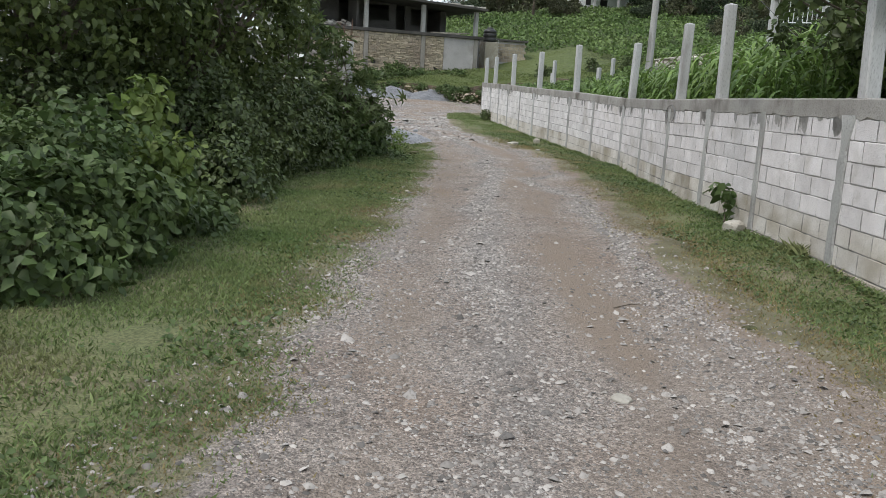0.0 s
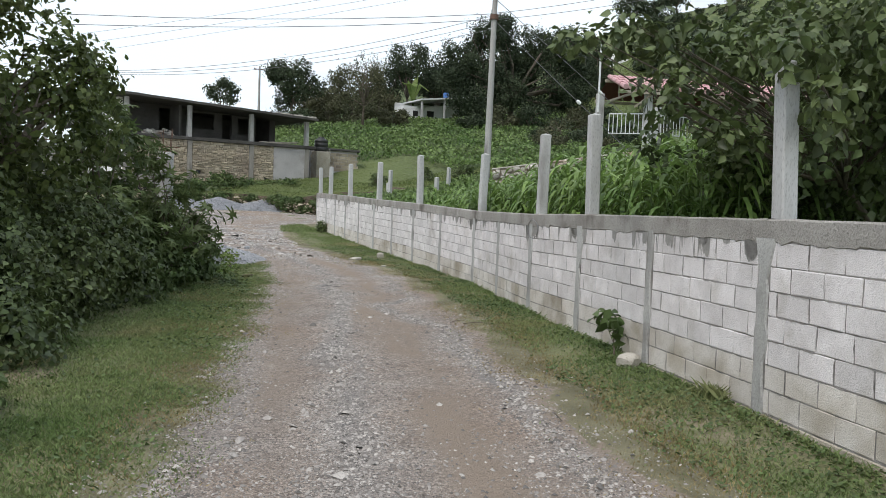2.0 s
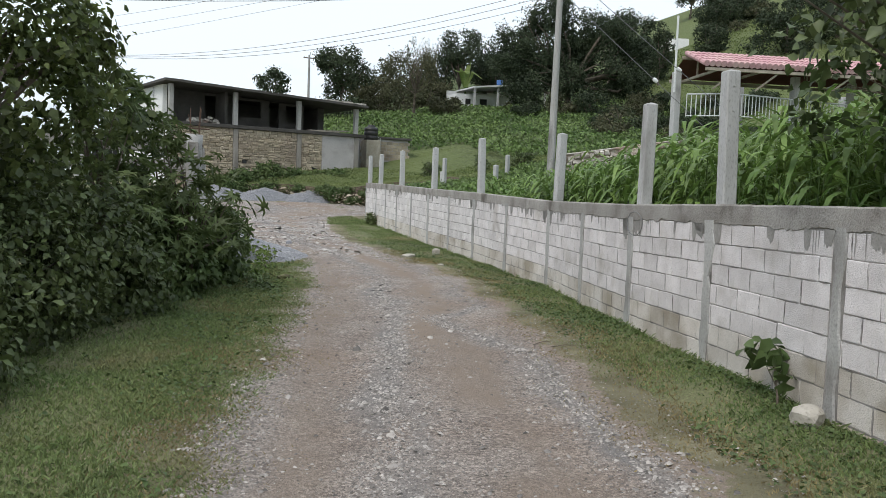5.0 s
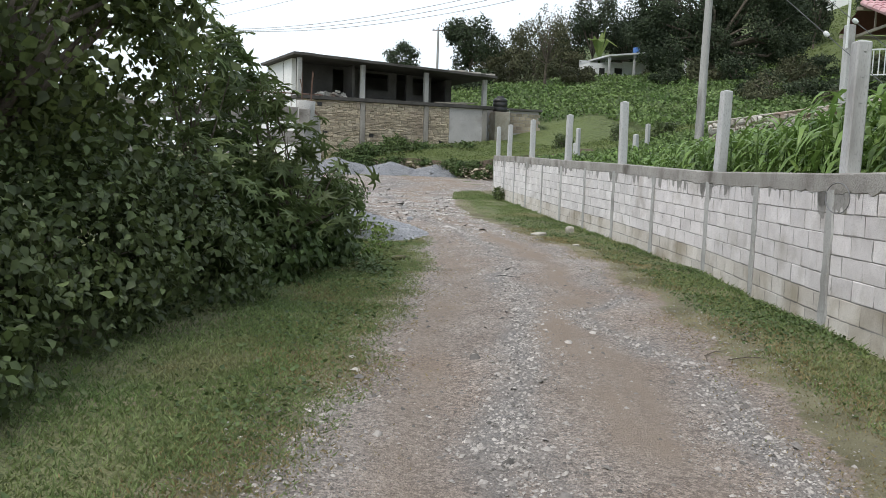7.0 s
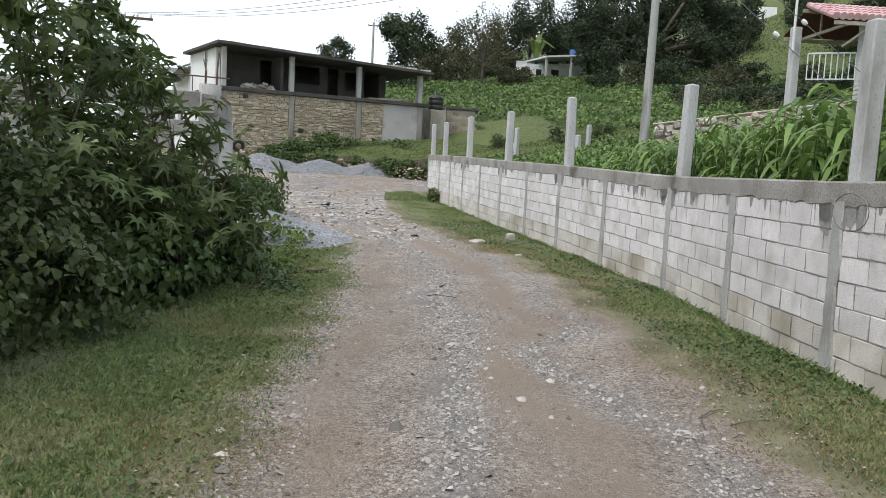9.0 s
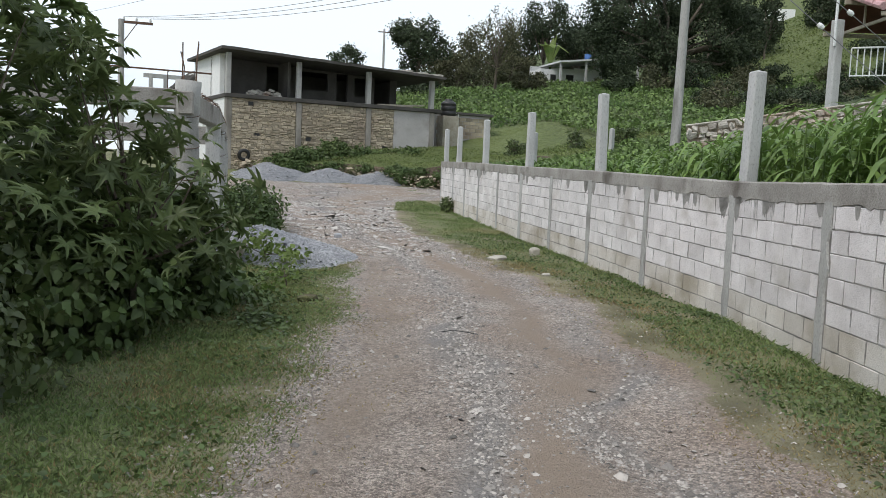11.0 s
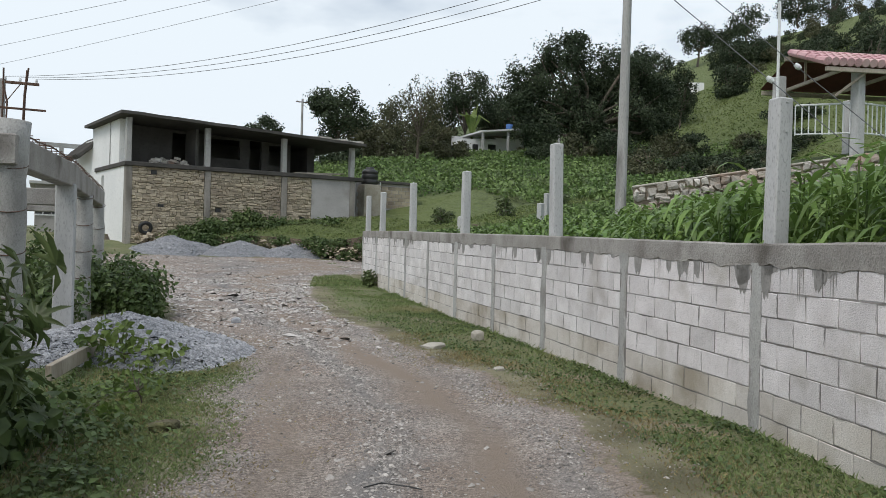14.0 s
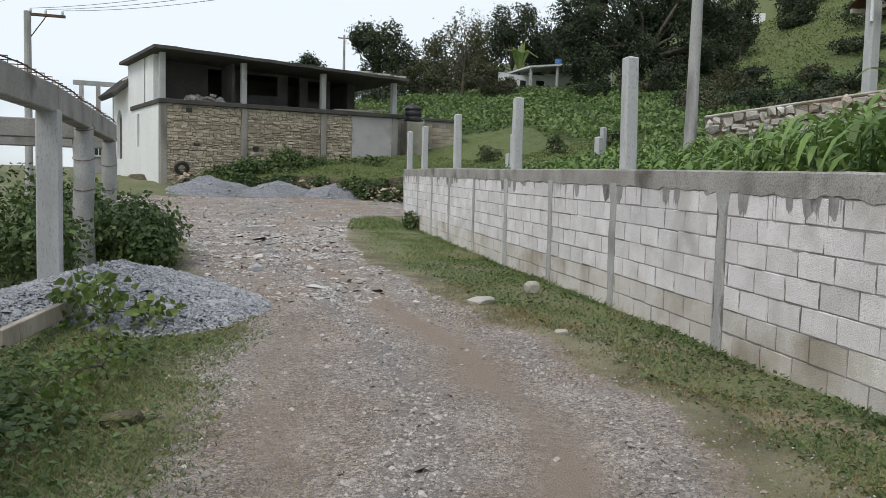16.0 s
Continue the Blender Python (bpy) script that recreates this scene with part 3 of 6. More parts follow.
posts_at, columns_at = [], []
blocks = []
core, beam_geo, plinth_geo = Geo(), Geo(), Geo()
for i in range(len(WALL) - 1):
    (x0, y0), (x1, y1) = WALL[i], WALL[i + 1]
    z0, z1 = WALL_TOP[i], WALL_TOP[i + 1]
    a = Vector((x0, y0, z0))
    d = Vector((x1 - x0, y1 - y0, z1 - z0))
    flat = Vector((d.x, d.y, 0))
    length = flat.length
    side = Vector((-d.y, d.x, 0)).normalized()
    rise = d.z / length
    m = Matrix(((flat.x / length, side.x, 0, x0), (flat.y / length, side.y, 0, y0), (rise, 0, 1, z0), (0, 0, 0, 1)))
    # local frame: x along the wall, y towards the road, z up from the coping's top
    foot = -2.1
    core.box(0, length, -0.085, 0.0735, foot, -0.03, 0, m)
    cells = max(2, int(length / 0.045))
    bv_, bf_ = [], []
    for k in range(cells + 1):
        q = -0.01 + (length + 0.02) * k / cells
        w_ = y0 + q
        top_ = 0.006 * noise.noise(Vector((w_ * 3.1, 1.0, 0))) + 0.004 * noise.noise(Vector((w_ * 11, 2.0, 0)))
        out_ = 0.090 + 0.004 * noise.noise(Vector((w_ * 2.3, 3.0, 0)))
        spill = 0.20 + 0.035 * noise.noise(Vector((w_ * 2.1, 4.0, 0))) + 0.03 * noise.noise(Vector((w_ * 6.5, 5.0, 0))) + 0.016 * noise.noise(Vector((w_ * 19, 6.0, 0)))
        bv_ += [(q, -0.095, -0.19), (q, -0.095, top_), (q, out_ - 0.012, top_ + 0.002), (q, out_, top_ - 0.014), (q, out_ - 0.001, -0.10), (q, out_ - 0.004, -spill + 0.012), (q, 0.070, -spill)]
    for k in range(cells):
        for j in range(7):
            bf_.append((7 * k + j, 7 * k + (j + 1) % 7, 7 * k + 7 + (j + 1) % 7, 7 * k + 7 + j))
    beam_geo.add(bv_, [f_[::-1] for f_ in bf_], m)
    plinth_geo.box(0, length, -0.07, 0.083, foot, -0.19 - 7 * BH - 0.01, 0.01, m)
    stations = [0.0, length / 2] if length > 2.6 and i != 2 else [0.0]
    if i == 0:
        stations = list(np.arange(length, 0, -2.2))[::-1][:-1]
    for k, s in enumerate(stations):
        columns_at.append((m.copy(), s))
    if i:
        posts_at.append((Vector((x0, y0, z0)), math.atan2(d.y, d.x)))
    ends = stations + [length]
    for s0, s1 in zip(ends[:-1], ends[1:]):
        lo, hi = s0 + 0.085, s1 - 0.085
        for row in range(7):
            zc = -0.19 - (row + 0.5) * BH
            s = lo - (BW / 2 if row % 2 else 0.0) - rng.uniform(0, 0.12)
            while s < hi:
                b0, b1 = max(s, lo), min(s + BW, hi)
                if b1 - b0 > 0.015:
                    blocks.append((m, (b0 + b1) / 2, b1 - b0, zc))
                s += BW
posts_at.append((Vector((*WALL[-1], WALL_TOP[-1])), math.atan2(WALL[-1][1] - WALL[-2][1], WALL[-1][0] - WALL[-2][0])))
columns_at.append((m.copy(), length - 0.06))
part("mortar_core", core, "mortar", wall, "grey mortar joints")
part("coping_beam", beam_geo, "beam", wall, "rough dark cement coping beam")
part("plinth", plinth_geo, "plinth", wall, "earth-stained cement plinth")
for n, (m, s) in enumerate(columns_at):
    g = Geo()
    segs = 16
    lo, hi = -2.0, -0.16
    v, f = [], []
    for k in range(segs + 1):
        z = lo + (hi - lo) * k / segs
        w = (0.084 if s == 0.0 else 0.062) + 0.014 * math.sin(n * 2.1 + k * 1.7) + (0.025 if k == segs else 0.016 if k == segs - 1 else 0.01 if k == segs - 2 else 0) * (1 + 0.8 * math.sin(n * 3.3)) + 0.014 * math.sin(n + k * 0.9)
        w = max(0.05, w + rng.normal(scale=0.008))
        c = 0.008 * math.sin(n * 1.3 + k) + rng.normal(scale=0.005)
        v += [(s + c - w, 0.072, z), (s + c - w * 0.8, 0.09, z), (s + c + w * 0.8, 0.09, z), (s + c + w, 0.072, z)]
    for k in range(segs):
        for j in range(3):
            o = 4 * k + j
            f.append((o, o + 1, o + 5, o + 4))
    g.add(v, [q[::-1] for q in f], m)
    part("column", g, "concrete", wall, "poured cement column with smeared edges")


def drip(m, s, w, h):
    """A ragged run of cement below the coping."""
    v, f = [(s, 0.0815, -0.18)], []
    k = 9
    for j in range(k):
        x = -1 + 2 * j / (k - 1)
        z = -0.18 - h * (1 - x * x) ** 0.45 * rng.uniform(0.7, 1.0)
        v += [(s + x * w, 0.0815, -0.18), (s + x * w * rng.uniform(0.8, 1), 0.0815, z - 0.002)]
    for j in range(k - 1):
        f.append((1 + 2 * j, 2 + 2 * j, 4 + 2 * j, 3 + 2 * j))
    return v[0:], f


drips = Geo()
for i in range(1, len(WALL) - 1):
    a, b = Vector((*WALL[i], WALL_TOP[i])), Vector((*WALL[i + 1], WALL_TOP[i + 1]))
    length = (b - a).to_2d().length
    d = (b - a)
    side = Vector((-d.y, d.x, 0)).normalized()
    m = Matrix(((d.x / length, side.x, 0, a.x), (d.y / length, side.y, 0, a.y), (d.z / length, 0, 1, a.z), (0, 0, 0, 1)))
    for k in range(int(length * (1.9 if i < 5 else 1.0))):
        vv, ff = drip(m, rng.uniform(0.15, length - 0.15), rng.uniform(0.03, 0.11), rng.uniform(0.05, 0.24))
        drips.add(vv, ff, m)
    for s0 in (0.0, 0.14, length - 0.16):
        vv, ff = drip(m, max(0.2, s0), rng.uniform(0.09, 0.17), rng.uniform(0.12, 0.32))
        drips.add(vv, ff, m)
    for k in range(int(length * 1.2)):
        s0 = rng.uniform(0.3, length - 0.3)
        for j in range(rng.integers(3, 8)):
            vv, ff = drip(m, s0 + rng.normal(scale=0.1), rng.uniform(0.004, 0.009), rng.uniform(0.06, 0.32))
            drips.add(vv, ff, m)
smears = Geo()
for m, s, w, zc in blocks:
    if abs((m @ Vector((s, 0, zc))).y - 12) > 15:
        continue
    for horizontal in (True, False):
        if rng.uniform() < (0.25 if horizontal else 0.45):
            continue
        span = w if horizontal else 0.17
        k = 7
        lo = rng.uniform(0, 0.35) if not horizontal else 0.0
        v, f = [], []
        for j in range(k):
            u = lo + (1 - lo) * j / (k - 1)
            t0, t1 = rng.uniform(0.001, 0.007, 2) * (0.3 if j in (0, k - 1) else 1)
            off = rng.normal(scale=0.0015)
            if horizontal:
                v += [(s - w / 2 + span * u, 0.0815, zc - 0.1025 + off - t0), (s - w / 2 + span * u, 0.0815, zc - 0.1025 + off + t1)]
            else:
                v += [(s + w / 2 + off - t0, 0.0815, zc - 0.085 + span * u), (s + w / 2 + off + t1, 0.0815, zc - 0.085 + span * u)]
        for j in range(k - 1):
            q = (2 * j, 2 * j + 2, 2 * j + 3, 2 * j + 1)
            f.append(q[::-1] if horizontal else q)
        smears.add(v, f, m)
part("joint_mortar", smears, "mortar", wall, "rough mortar squeezed from the joints")
part("cement_drip", drips, "stain", wall, "dark dried cement runs under the coping")

# ---- fence posts on the wall ----
def concrete_post(height):
    g = Geo()
    vv, ff = chamfered(-0.078, 0.078, -0.078, 0.078, -0.02, height, 0.014)
    vv = np.array(vv)
    vv[:, :2] *= 1 - 0.05 * np.clip(vv[:, 2:3] / height, 0, 1)
    g.add(vv, ff)
    top = Geo().add(np.array([(-0.05, -0.05, height), (0.05, -0.045, height), (0.04, 0.05, height), (-0.05, 0.04, height), (0.01, 0.0, height + 0.02)]), [(0, 1, 4), (1, 2, 4), (2, 3, 4), (3, 0, 4)])
    g.add(np.concatenate(top.v), top.f)
    for z in np.arange(0.2, height, 0.25):
        g.box(-0.081, -0.07, -0.012, 0.012, z - 0.006, z + 0.006)
    return g


heights = [1.32, 1.36, 1.30, 1.24, 1.30, 1.18, 1.16, 1.12, 1.12]
leans = [(-3.2, -1), (-1, 0.6), (0.8, 0.3), (1.6, 0.5), (-0.8, 0.2), (0.4, 0.6), (-0.5, 0), (0.3, 0), (-0.4, 0)]
for (p, ang), h, (lx, ly) in zip(posts_at, heights, leans):
    n = Vector((-math.sin(ang), math.cos(ang), 0))
    q = p - n * 0.0 + Vector((math.sin(ang), -math.cos(ang), 0)) * 0.03 + Vector((0.06, 0, 0))
    ob = part("fence_post", concrete_post(h), "post", m=pose(q.x, q.y, q.z, lx, ly, math.degrees(ang) + 2))
    tagged(ob, "square grey concrete fence post standing on the block wall", "post", "fence posts on the wall")


# ---- small posts in the field ----
for x, y, h in ((12.75, 36.0, 1.3), (13.2, 37.5, 0.6), (15.0, 34.4, 1.0), (12.5, 30.0, 0.75)):
    ob = part("field_post", concrete_post(h), "post", m=pose(x, y, float(z_high(x, y)) - 0.05, 1, -1, 20))
    tagged(ob, "short weathered concrete post among the crops", "post", "field posts")


# ---- unfinished two-storey house ----
EX, EY = Vector((math.cos(radians(8)), math.sin(radians(8)), 0)), Vector((-0.297, 0.955, 0))
HM = Matrix(((EX.x, EY.x, 0, 1.75), (EX.y, EY.y, 0, 51.0), (0, 0, 1, 0), (0, 0, 0, 1)))
house = thing("house", pose(1.75, 51.0, 1.2), "unfinished two-storey house of rubble stone with an open concrete loggia", "house")
H_INV = house.matrix_world.inverted()
rng = np.random.default_rng(5)


def hpart(name, geo, mat, parent=None, label=""):
    """A part of the house, given in its own slanting frame."""
    ob = part(name, geo, mat, None, label)
    ob.data.transform(H_INV @ HM)
    ob.parent = parent or house
    return ob


SLAB, PILL = 5.34, [0.0, 3.74, 7.58, 11.3]


def roof_z(s):
    return 7.50 - 0.043 * s


def stones(s0, s1, z0, z1, holes=()):
    g = Geo()
    z = z0
    while z < z1 - 0.05:
        h = min(rng.choice([0.07, 0.09, 0.12, 0.15]), z1 - z)
        s = s0
        while s < s1 - 0.04:
            w = min(rng.choice([0.12, 0.2, 0.28, 0.38]), s1 - s)
            if not any(abs(s + w / 2 - a) < w / 2 + 0.06 and abs(z + h / 2 - b) < h / 2 + 0.06 for a, b in holes):
                o = rng.uniform(0, 0.035)
                vv, ff = chamfered(s + 0.008, s + w - 0.008, -0.02 - o, 0.05, z + 0.006, z + h - 0.006, 0.016)
                vv = np.array(vv) + rng.normal(scale=0.009, size=(len(vv), 3))
                vv[:, 2] += rng.normal(scale=0.012) + (vv[:, 0] - s) * rng.normal(scale=0.04)
                g.add(vv, ff)
            s += w
        z += h
    return g


HOLES = {0: ((1.6, 3.35), (1.25, 4.9)), 1: ((0.55, 3.25), (2.55, 3.1)), 2: ((1.0, 3.05),)}
for k in range(3):
    a, b = PILL[k] + 0.16, PILL[k + 1] - 0.16
    if k == 2:
        b = a + 1.3
    holes = [(PILL[k] + s, z) for s, z in HOLES[k]]
    back = Geo().box(a - 0.1, b + (0.1 if k < 2 else 0.0), 0.03, 0.3, 0.8, SLAB - 0.2)
    panel = hpart("stone_panel", back, "stone_joint", label="mortar bed of the rubble wall")
    tagged(hpart("rubble_infill", stones(a, b, 1.0, SLAB - 0.2, holes), "stone", panel), "tan rubble stones laid in rough courses", kind="stuff")
    for s, z in holes:
        # black plate in place of the shade inside the hole
        hpart("putlog_hole", Geo().box(s - 0.13, s + 0.13, 0.0, 0.034, z - 0.1, z + 0.1, 0.01), "black", panel, "black plate for the shade in a putlog hole")
hpart("plaster_panel", Geo().box(PILL[2] + 1.46, PILL[3] - 0.14, -0.02, 0.3, 1.0, SLAB - 0.2, 0.01), "grey_plaster", label="smooth grey plastered wall panel")
for k, s in enumerate(PILL):
    hpart("lower_pillar", Geo().box(s - 0.14 + (0.14 if k == 0 else 0), s + 0.14 + (0.14 if k == 0 else 0), -0.06, 0.28, 0.6, SLAB - 0.2, 0.015), "house_pillar")
hpart("lower_pillar", Geo().box(PILL[3] + 0.38, PILL[3] + 0.54, 0.6, 0.8, 1.5, SLAB - 0.2, 0.015), "concrete")
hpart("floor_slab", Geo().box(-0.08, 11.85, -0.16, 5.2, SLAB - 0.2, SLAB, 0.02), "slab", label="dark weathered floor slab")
for k, s in enumerate(PILL):
    g = Geo().box(s - 0.12 + (0.12 if k == 0 else 0), s + 0.12 + (0.12 if k == 0 else 0), 0.0, 0.24, SLAB, roof_z(s) - 0.1, 0.012)
    hpart("upper_pillar", g, "concrete", label="pale concrete pillar of the loggia")
g = Geo()
v, f = [], []
for s in np.linspace(-0.4, 11.75, 15):
    for y, dz in ((-0.55, 0.0), (-0.55, 0.14), (6.1, 0.14), (6.1, 0.0)):
        v.append((s, y, roof_z(s) + dz - 0.02 + 0.012 * math.sin(s * 3)))
for k in range(14):
    for j in range(4):
        f.append((4 * k + j, 4 * k + (j + 1) % 4, 4 * k + 4 + (j + 1) % 4, 4 * k + 4 + j))
f += [(3, 2, 1, 0), (56, 57, 58, 59)]
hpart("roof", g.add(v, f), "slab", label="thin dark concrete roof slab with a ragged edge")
roof_junk = Geo()
for k in range(9):
    s = 8.9 + k * 0.3
    roof_junk.box(s, s + 0.32, -0.5, -0.1, roof_z(s) + 0.11, roof_z(s) + 0.16 + 0.03 * (k % 3), 0.01)
hpart("roof_edge_debris", roof_junk, "rubble", label="loose rubble on the roof edge")

# back wall of the loggia, built round its openings, shade painted into its colour
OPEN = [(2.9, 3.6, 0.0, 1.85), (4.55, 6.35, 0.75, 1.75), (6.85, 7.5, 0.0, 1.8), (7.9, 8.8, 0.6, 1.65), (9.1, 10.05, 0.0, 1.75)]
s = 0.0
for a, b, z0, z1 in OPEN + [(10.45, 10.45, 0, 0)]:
    hpart("loggia_wall", Geo().box(s, a, 2.6, 2.8, SLAB, roof_z(s) + 0.03), "shaded_wall", label="bare wall behind the loggia, its shade put into the dark colour")
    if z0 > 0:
        hpart("parapet", Geo().box(a, b, 2.6, 2.8, SLAB, SLAB + z0), "shaded_wall")
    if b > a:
        hpart("lintel", Geo().box(a, b, 2.6, 2.8, SLAB + z1, roof_z(a) + 0.03), "shaded_wall")
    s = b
# closes the rooms behind the openings, in the same shade-darkened colour
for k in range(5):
    hpart("inner_wall", Geo().box(0.2 + 2.05 * k, 2.25 + 2.05 * k, 5.7, 5.9, 0.8, roof_z(0.2 + 2.05 * k) + 0.03), "shaded_wall")
hpart("end_wall", Geo().box(10.3, 10.45, 2.8, 5.7, SLAB, roof_z(10.45) - 0.02), "shaded_wall")
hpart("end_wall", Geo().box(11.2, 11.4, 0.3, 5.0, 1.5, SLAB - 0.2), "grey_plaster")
hpart("partition", Geo().box(3.55, 3.7, 1.2, 2.6, SLAB, 7.4), "shaded_wall")

# white gable side with an arched window and a slit
g = Geo()
SIDE = [(0.3, 1.15, 1.0, SLAB + 0.0), (1.15, 3.7, 1.0, 7.46), (4.15, 6.0, 1.0, 7.46), (6.0, 7.3, 1.0, 6.9), (8.5, 9.2, 1.0, 6.3)]
for a, b, z0, z1 in SIDE:
    g.box(0.0, 0.25, a, b, z0, z1)
g.box(0, 0.25, 3.7, 4.15, 1.0, 3.3).box(0, 0.25, 3.7, 4.15, 4.9, 7.46)
g.box(0, 0.25, 7.3, 8.5, 1.0, 2.8).box(0, 0.25, 7.3, 8.5, 5.4, 6.6)
for k in range(10):
    a, b = math.pi * k / 10, math.pi * (k + 1) / 10
    y0, y1 = 7.9 - 0.6 * math.cos(a), 7.9 - 0.6 * math.cos(b)
    g.box(0, 0.25, y0, y1, 4.8 + 0.6 * min(math.sin(a), math.sin(b)), 5.42)
hpart("side_wall", g, "white_plaster", label="white lime-washed side wall, stained at the top")
# black panels fill both openings, standing in for the unlit inside
hpart("arched_opening", Geo().box(0.16, 0.2, 7.25, 8.55, 2.75, 5.45), "black", label="black panel for the shade in the arched window opening")
hpart("slit_opening", Geo().box(0.16, 0.2, 3.65, 4.2, 3.25, 4.95), "black", label="black panel for the shade in the slit window")
lean_to = Geo()
for k in range(9):
    for j in range(3):
        y = 6.0 + k * 0.36
        lean_to.tube([(0.5 - j * 0.4, y, 7.1 - j * 0.36), (0.05 - j * 0.4, y, 6.7 - j * 0.36)], [0.13, 0.16], 7)
hpart("tiled_eave", lean_to, "slab", label="dark weathered roof tiles at the back corner")

# heap of bricks and boards left in the loggia
g = Geo()
for k in range(34):
    s, y, z = rng.uniform(1.2, 3.3), rng.uniform(0.5, 1.4), SLAB + rng.uniform(0.03, 0.42)
    g.box(-0.15, 0.15, -0.07, 0.07, -0.06, 0.06, 0.01, pose(s, y, z * 1.0 - abs(s - 2.2) * 0.12, rng.uniform(-15, 15), rng.uniform(-15, 15), rng.uniform(0, 180)))
pile = hpart("rubble_pile", g, "rubble", label="")
pile.parent = None
pile.matrix_world = house.matrix_world
tagged(pile, "heap of broken bricks and boards on the loggia floor", "rubble", kind="stuff")
g = Geo()
for k in range(5):
    g.box(-0.9, 0.9, -0.06, 0.06, -0.02, 0.02, 0.005, pose(9.0 + 0.3 * k, 0.15 + 0.1 * k, SLAB + 0.04 + 0.03 * k, 0, rng.uniform(-3, 3), rng.uniform(-8, 8)))
boards = hpart("board_stack", g, "wood")
boards.parent = None
boards.matrix_world = house.matrix_world
tagged(boards, "grey boards lying on the edge of the floor slab", "boards")

# tyre leaning on the stone wall
g = Geo()
R, r = 0.24, 0.09
v, f = [], []
for i in range(20):
    for j in range(8):
        a, b = 2 * math.pi * i / 20, 2 * math.pi * j / 8
        v.append(((R + r * math.cos(b)) * math.cos(a), r * 0.8 * math.sin(b), (R + r * math.cos(b)) * math.sin(a)))
        f.append((i * 8 + j, (i + 1) % 20 * 8 + j, (i + 1) % 20 * 8 + (j + 1) % 8, i * 8 + (j + 1) % 8))
q = HM @ Vector((0.85, -0.3, 0))
tyre = part("tyre", g.add(v, f), "black", smooth=True, m=pose(q.x, q.y, float(z_high(q.x, q.y)) + 0.4, 12, 0, 8))
tagged(tyre, "worn black tyre leaning against the stone house wall", "tyre")

# ---- block shed and water tank beside the house ----
tank_m = pose(14.7, 55.0, 3.98, 0, 0, 8)
shed_low = thing("block_outbuilding", tank_m, "low grey block outbuilding with a flat dark roof", "outbuilding")
for a, b, c, d in ((-0.9, 2.6, 0, 0.18), (-0.9, -0.72, 0.18, 3), (2.42, 2.6, 0.18, 3)):
    part("wall", Geo().box(a, b, c, d, -1.2, 1.35, 0.01), "grey_plaster", shed_low)
part("roof", Geo().box(-0.5, 2.8, -0.15, 3.2, 1.35, 1.5, 0.02), "slab", shed_low)
g = Geo()
for r_ in range(6):
    for k in range(8):
        g.box(-0.9 + 0.43 * k + (0.2 if r_ % 2 else 0), -0.9 + 0.43 * k + 0.4 + (0.2 if r_ % 2 else 0), -0.025, 0.02, -0.05 + 0.21 * r_, 0.14 + 0.21 * r_, 0.008)
part("block_face", g, "stone", shed_low, "rough block face")
tank = thing("water_tank", tank_m @ pose(-0.35, -0.45, 1.2), "ribbed black plastic water tank with a cap", "water tank")
part("stand", Geo().box(-0.5, 0.5, -0.45, 0.45, -2.4, -0.02, 0.02), "plinth", tank, "stained concrete stand under the tank")
ring = [(0.44, 0), (0.47, 0.05), (0.47, 0.2), (0.44, 0.24), (0.44, 0.3), (0.47, 0.34), (0.47, 0.5), (0.44, 0.54), (0.44, 0.6), (0.47, 0.64), (0.45, 0.74), (0.3, 0.86), (0.2, 0.88)]
part("body", Geo().tube([(0, 0, z) for _, z in ring], [a for a, _ in ring], 20), "black", tank, smooth=True)
part("lid", Geo().tube([(0, 0, 0.88), (0, 0, 0.98)], [0.24, 0.2], 16), "black", tank)
part("pipe", Geo().tube([(0.42, -0.1, 0.2), (0.62, -0.1, 0.15), (0.64, -0.1, -1.6)], 0.025, 6), "white_metal", tank, "white pipe")

# ---- grey gravel heaps before the house ----
def heap(name, x, y, rx, ry, h, label, seed, n_stones, size, group="", mat="grey_gravel"):
    r = np.random.default_rng(seed)
    v, f = [], []
    A, B = 40, 12
    for j in range(B + 1):
        u = j / B
        for i in range(A):
            w = 2 * math.pi * i / A
            k = 1 + 0.12 * math.sin(3 * w + seed) + 0.08 * math.sin(5 * w + 2 * seed)
            px, py = x + rx * u * k * math.cos(w), y + ry * u * k * math.sin(w)
            top = h * max(0.0, 1 - u) ** 0.85 * (1 + 0.12 * math.sin(px * 3 + seed) * math.sin(py * 4))
            v.append((px, py, float(z_low(px, py)) + top - 0.04 * u))
    for j in range(B):
        for i in range(A):
            f.append((j * A + i, j * A + (i + 1) % A, (j + 1) * A + (i + 1) % A, (j + 1) * A + i))
    root = thing(name, Matrix(), label, "gravel heap", group)
    part("mound", Geo().add(v, [q[::-1] for q in f]), "gravel_base", root, smooth=True)
    w, u = r.uniform(0, 2 * math.pi, n_stones), np.sqrt(r.uniform(0, 1.15, n_stones))
    k = 1 + 0.12 * np.sin(3 * w + seed) + 0.08 * np.sin(5 * w + 2 * seed)
    px, py = x + rx * u * k * np.cos(w), y + ry * u * k * np.sin(w)
    pz = z_low(px, py) + h * np.clip(1 - u, 0, 1) ** 0.85 * (1 + 0.12 * np.sin(px * 3 + seed) * np.sin(py * 4)) - 0.03 * u
    me = pebbles("gravel_cover", np.stack([px, py, pz], 1), size, r)
    tagged(part("gravel_cover", me, mat, root), "", kind="stuff")
    return root


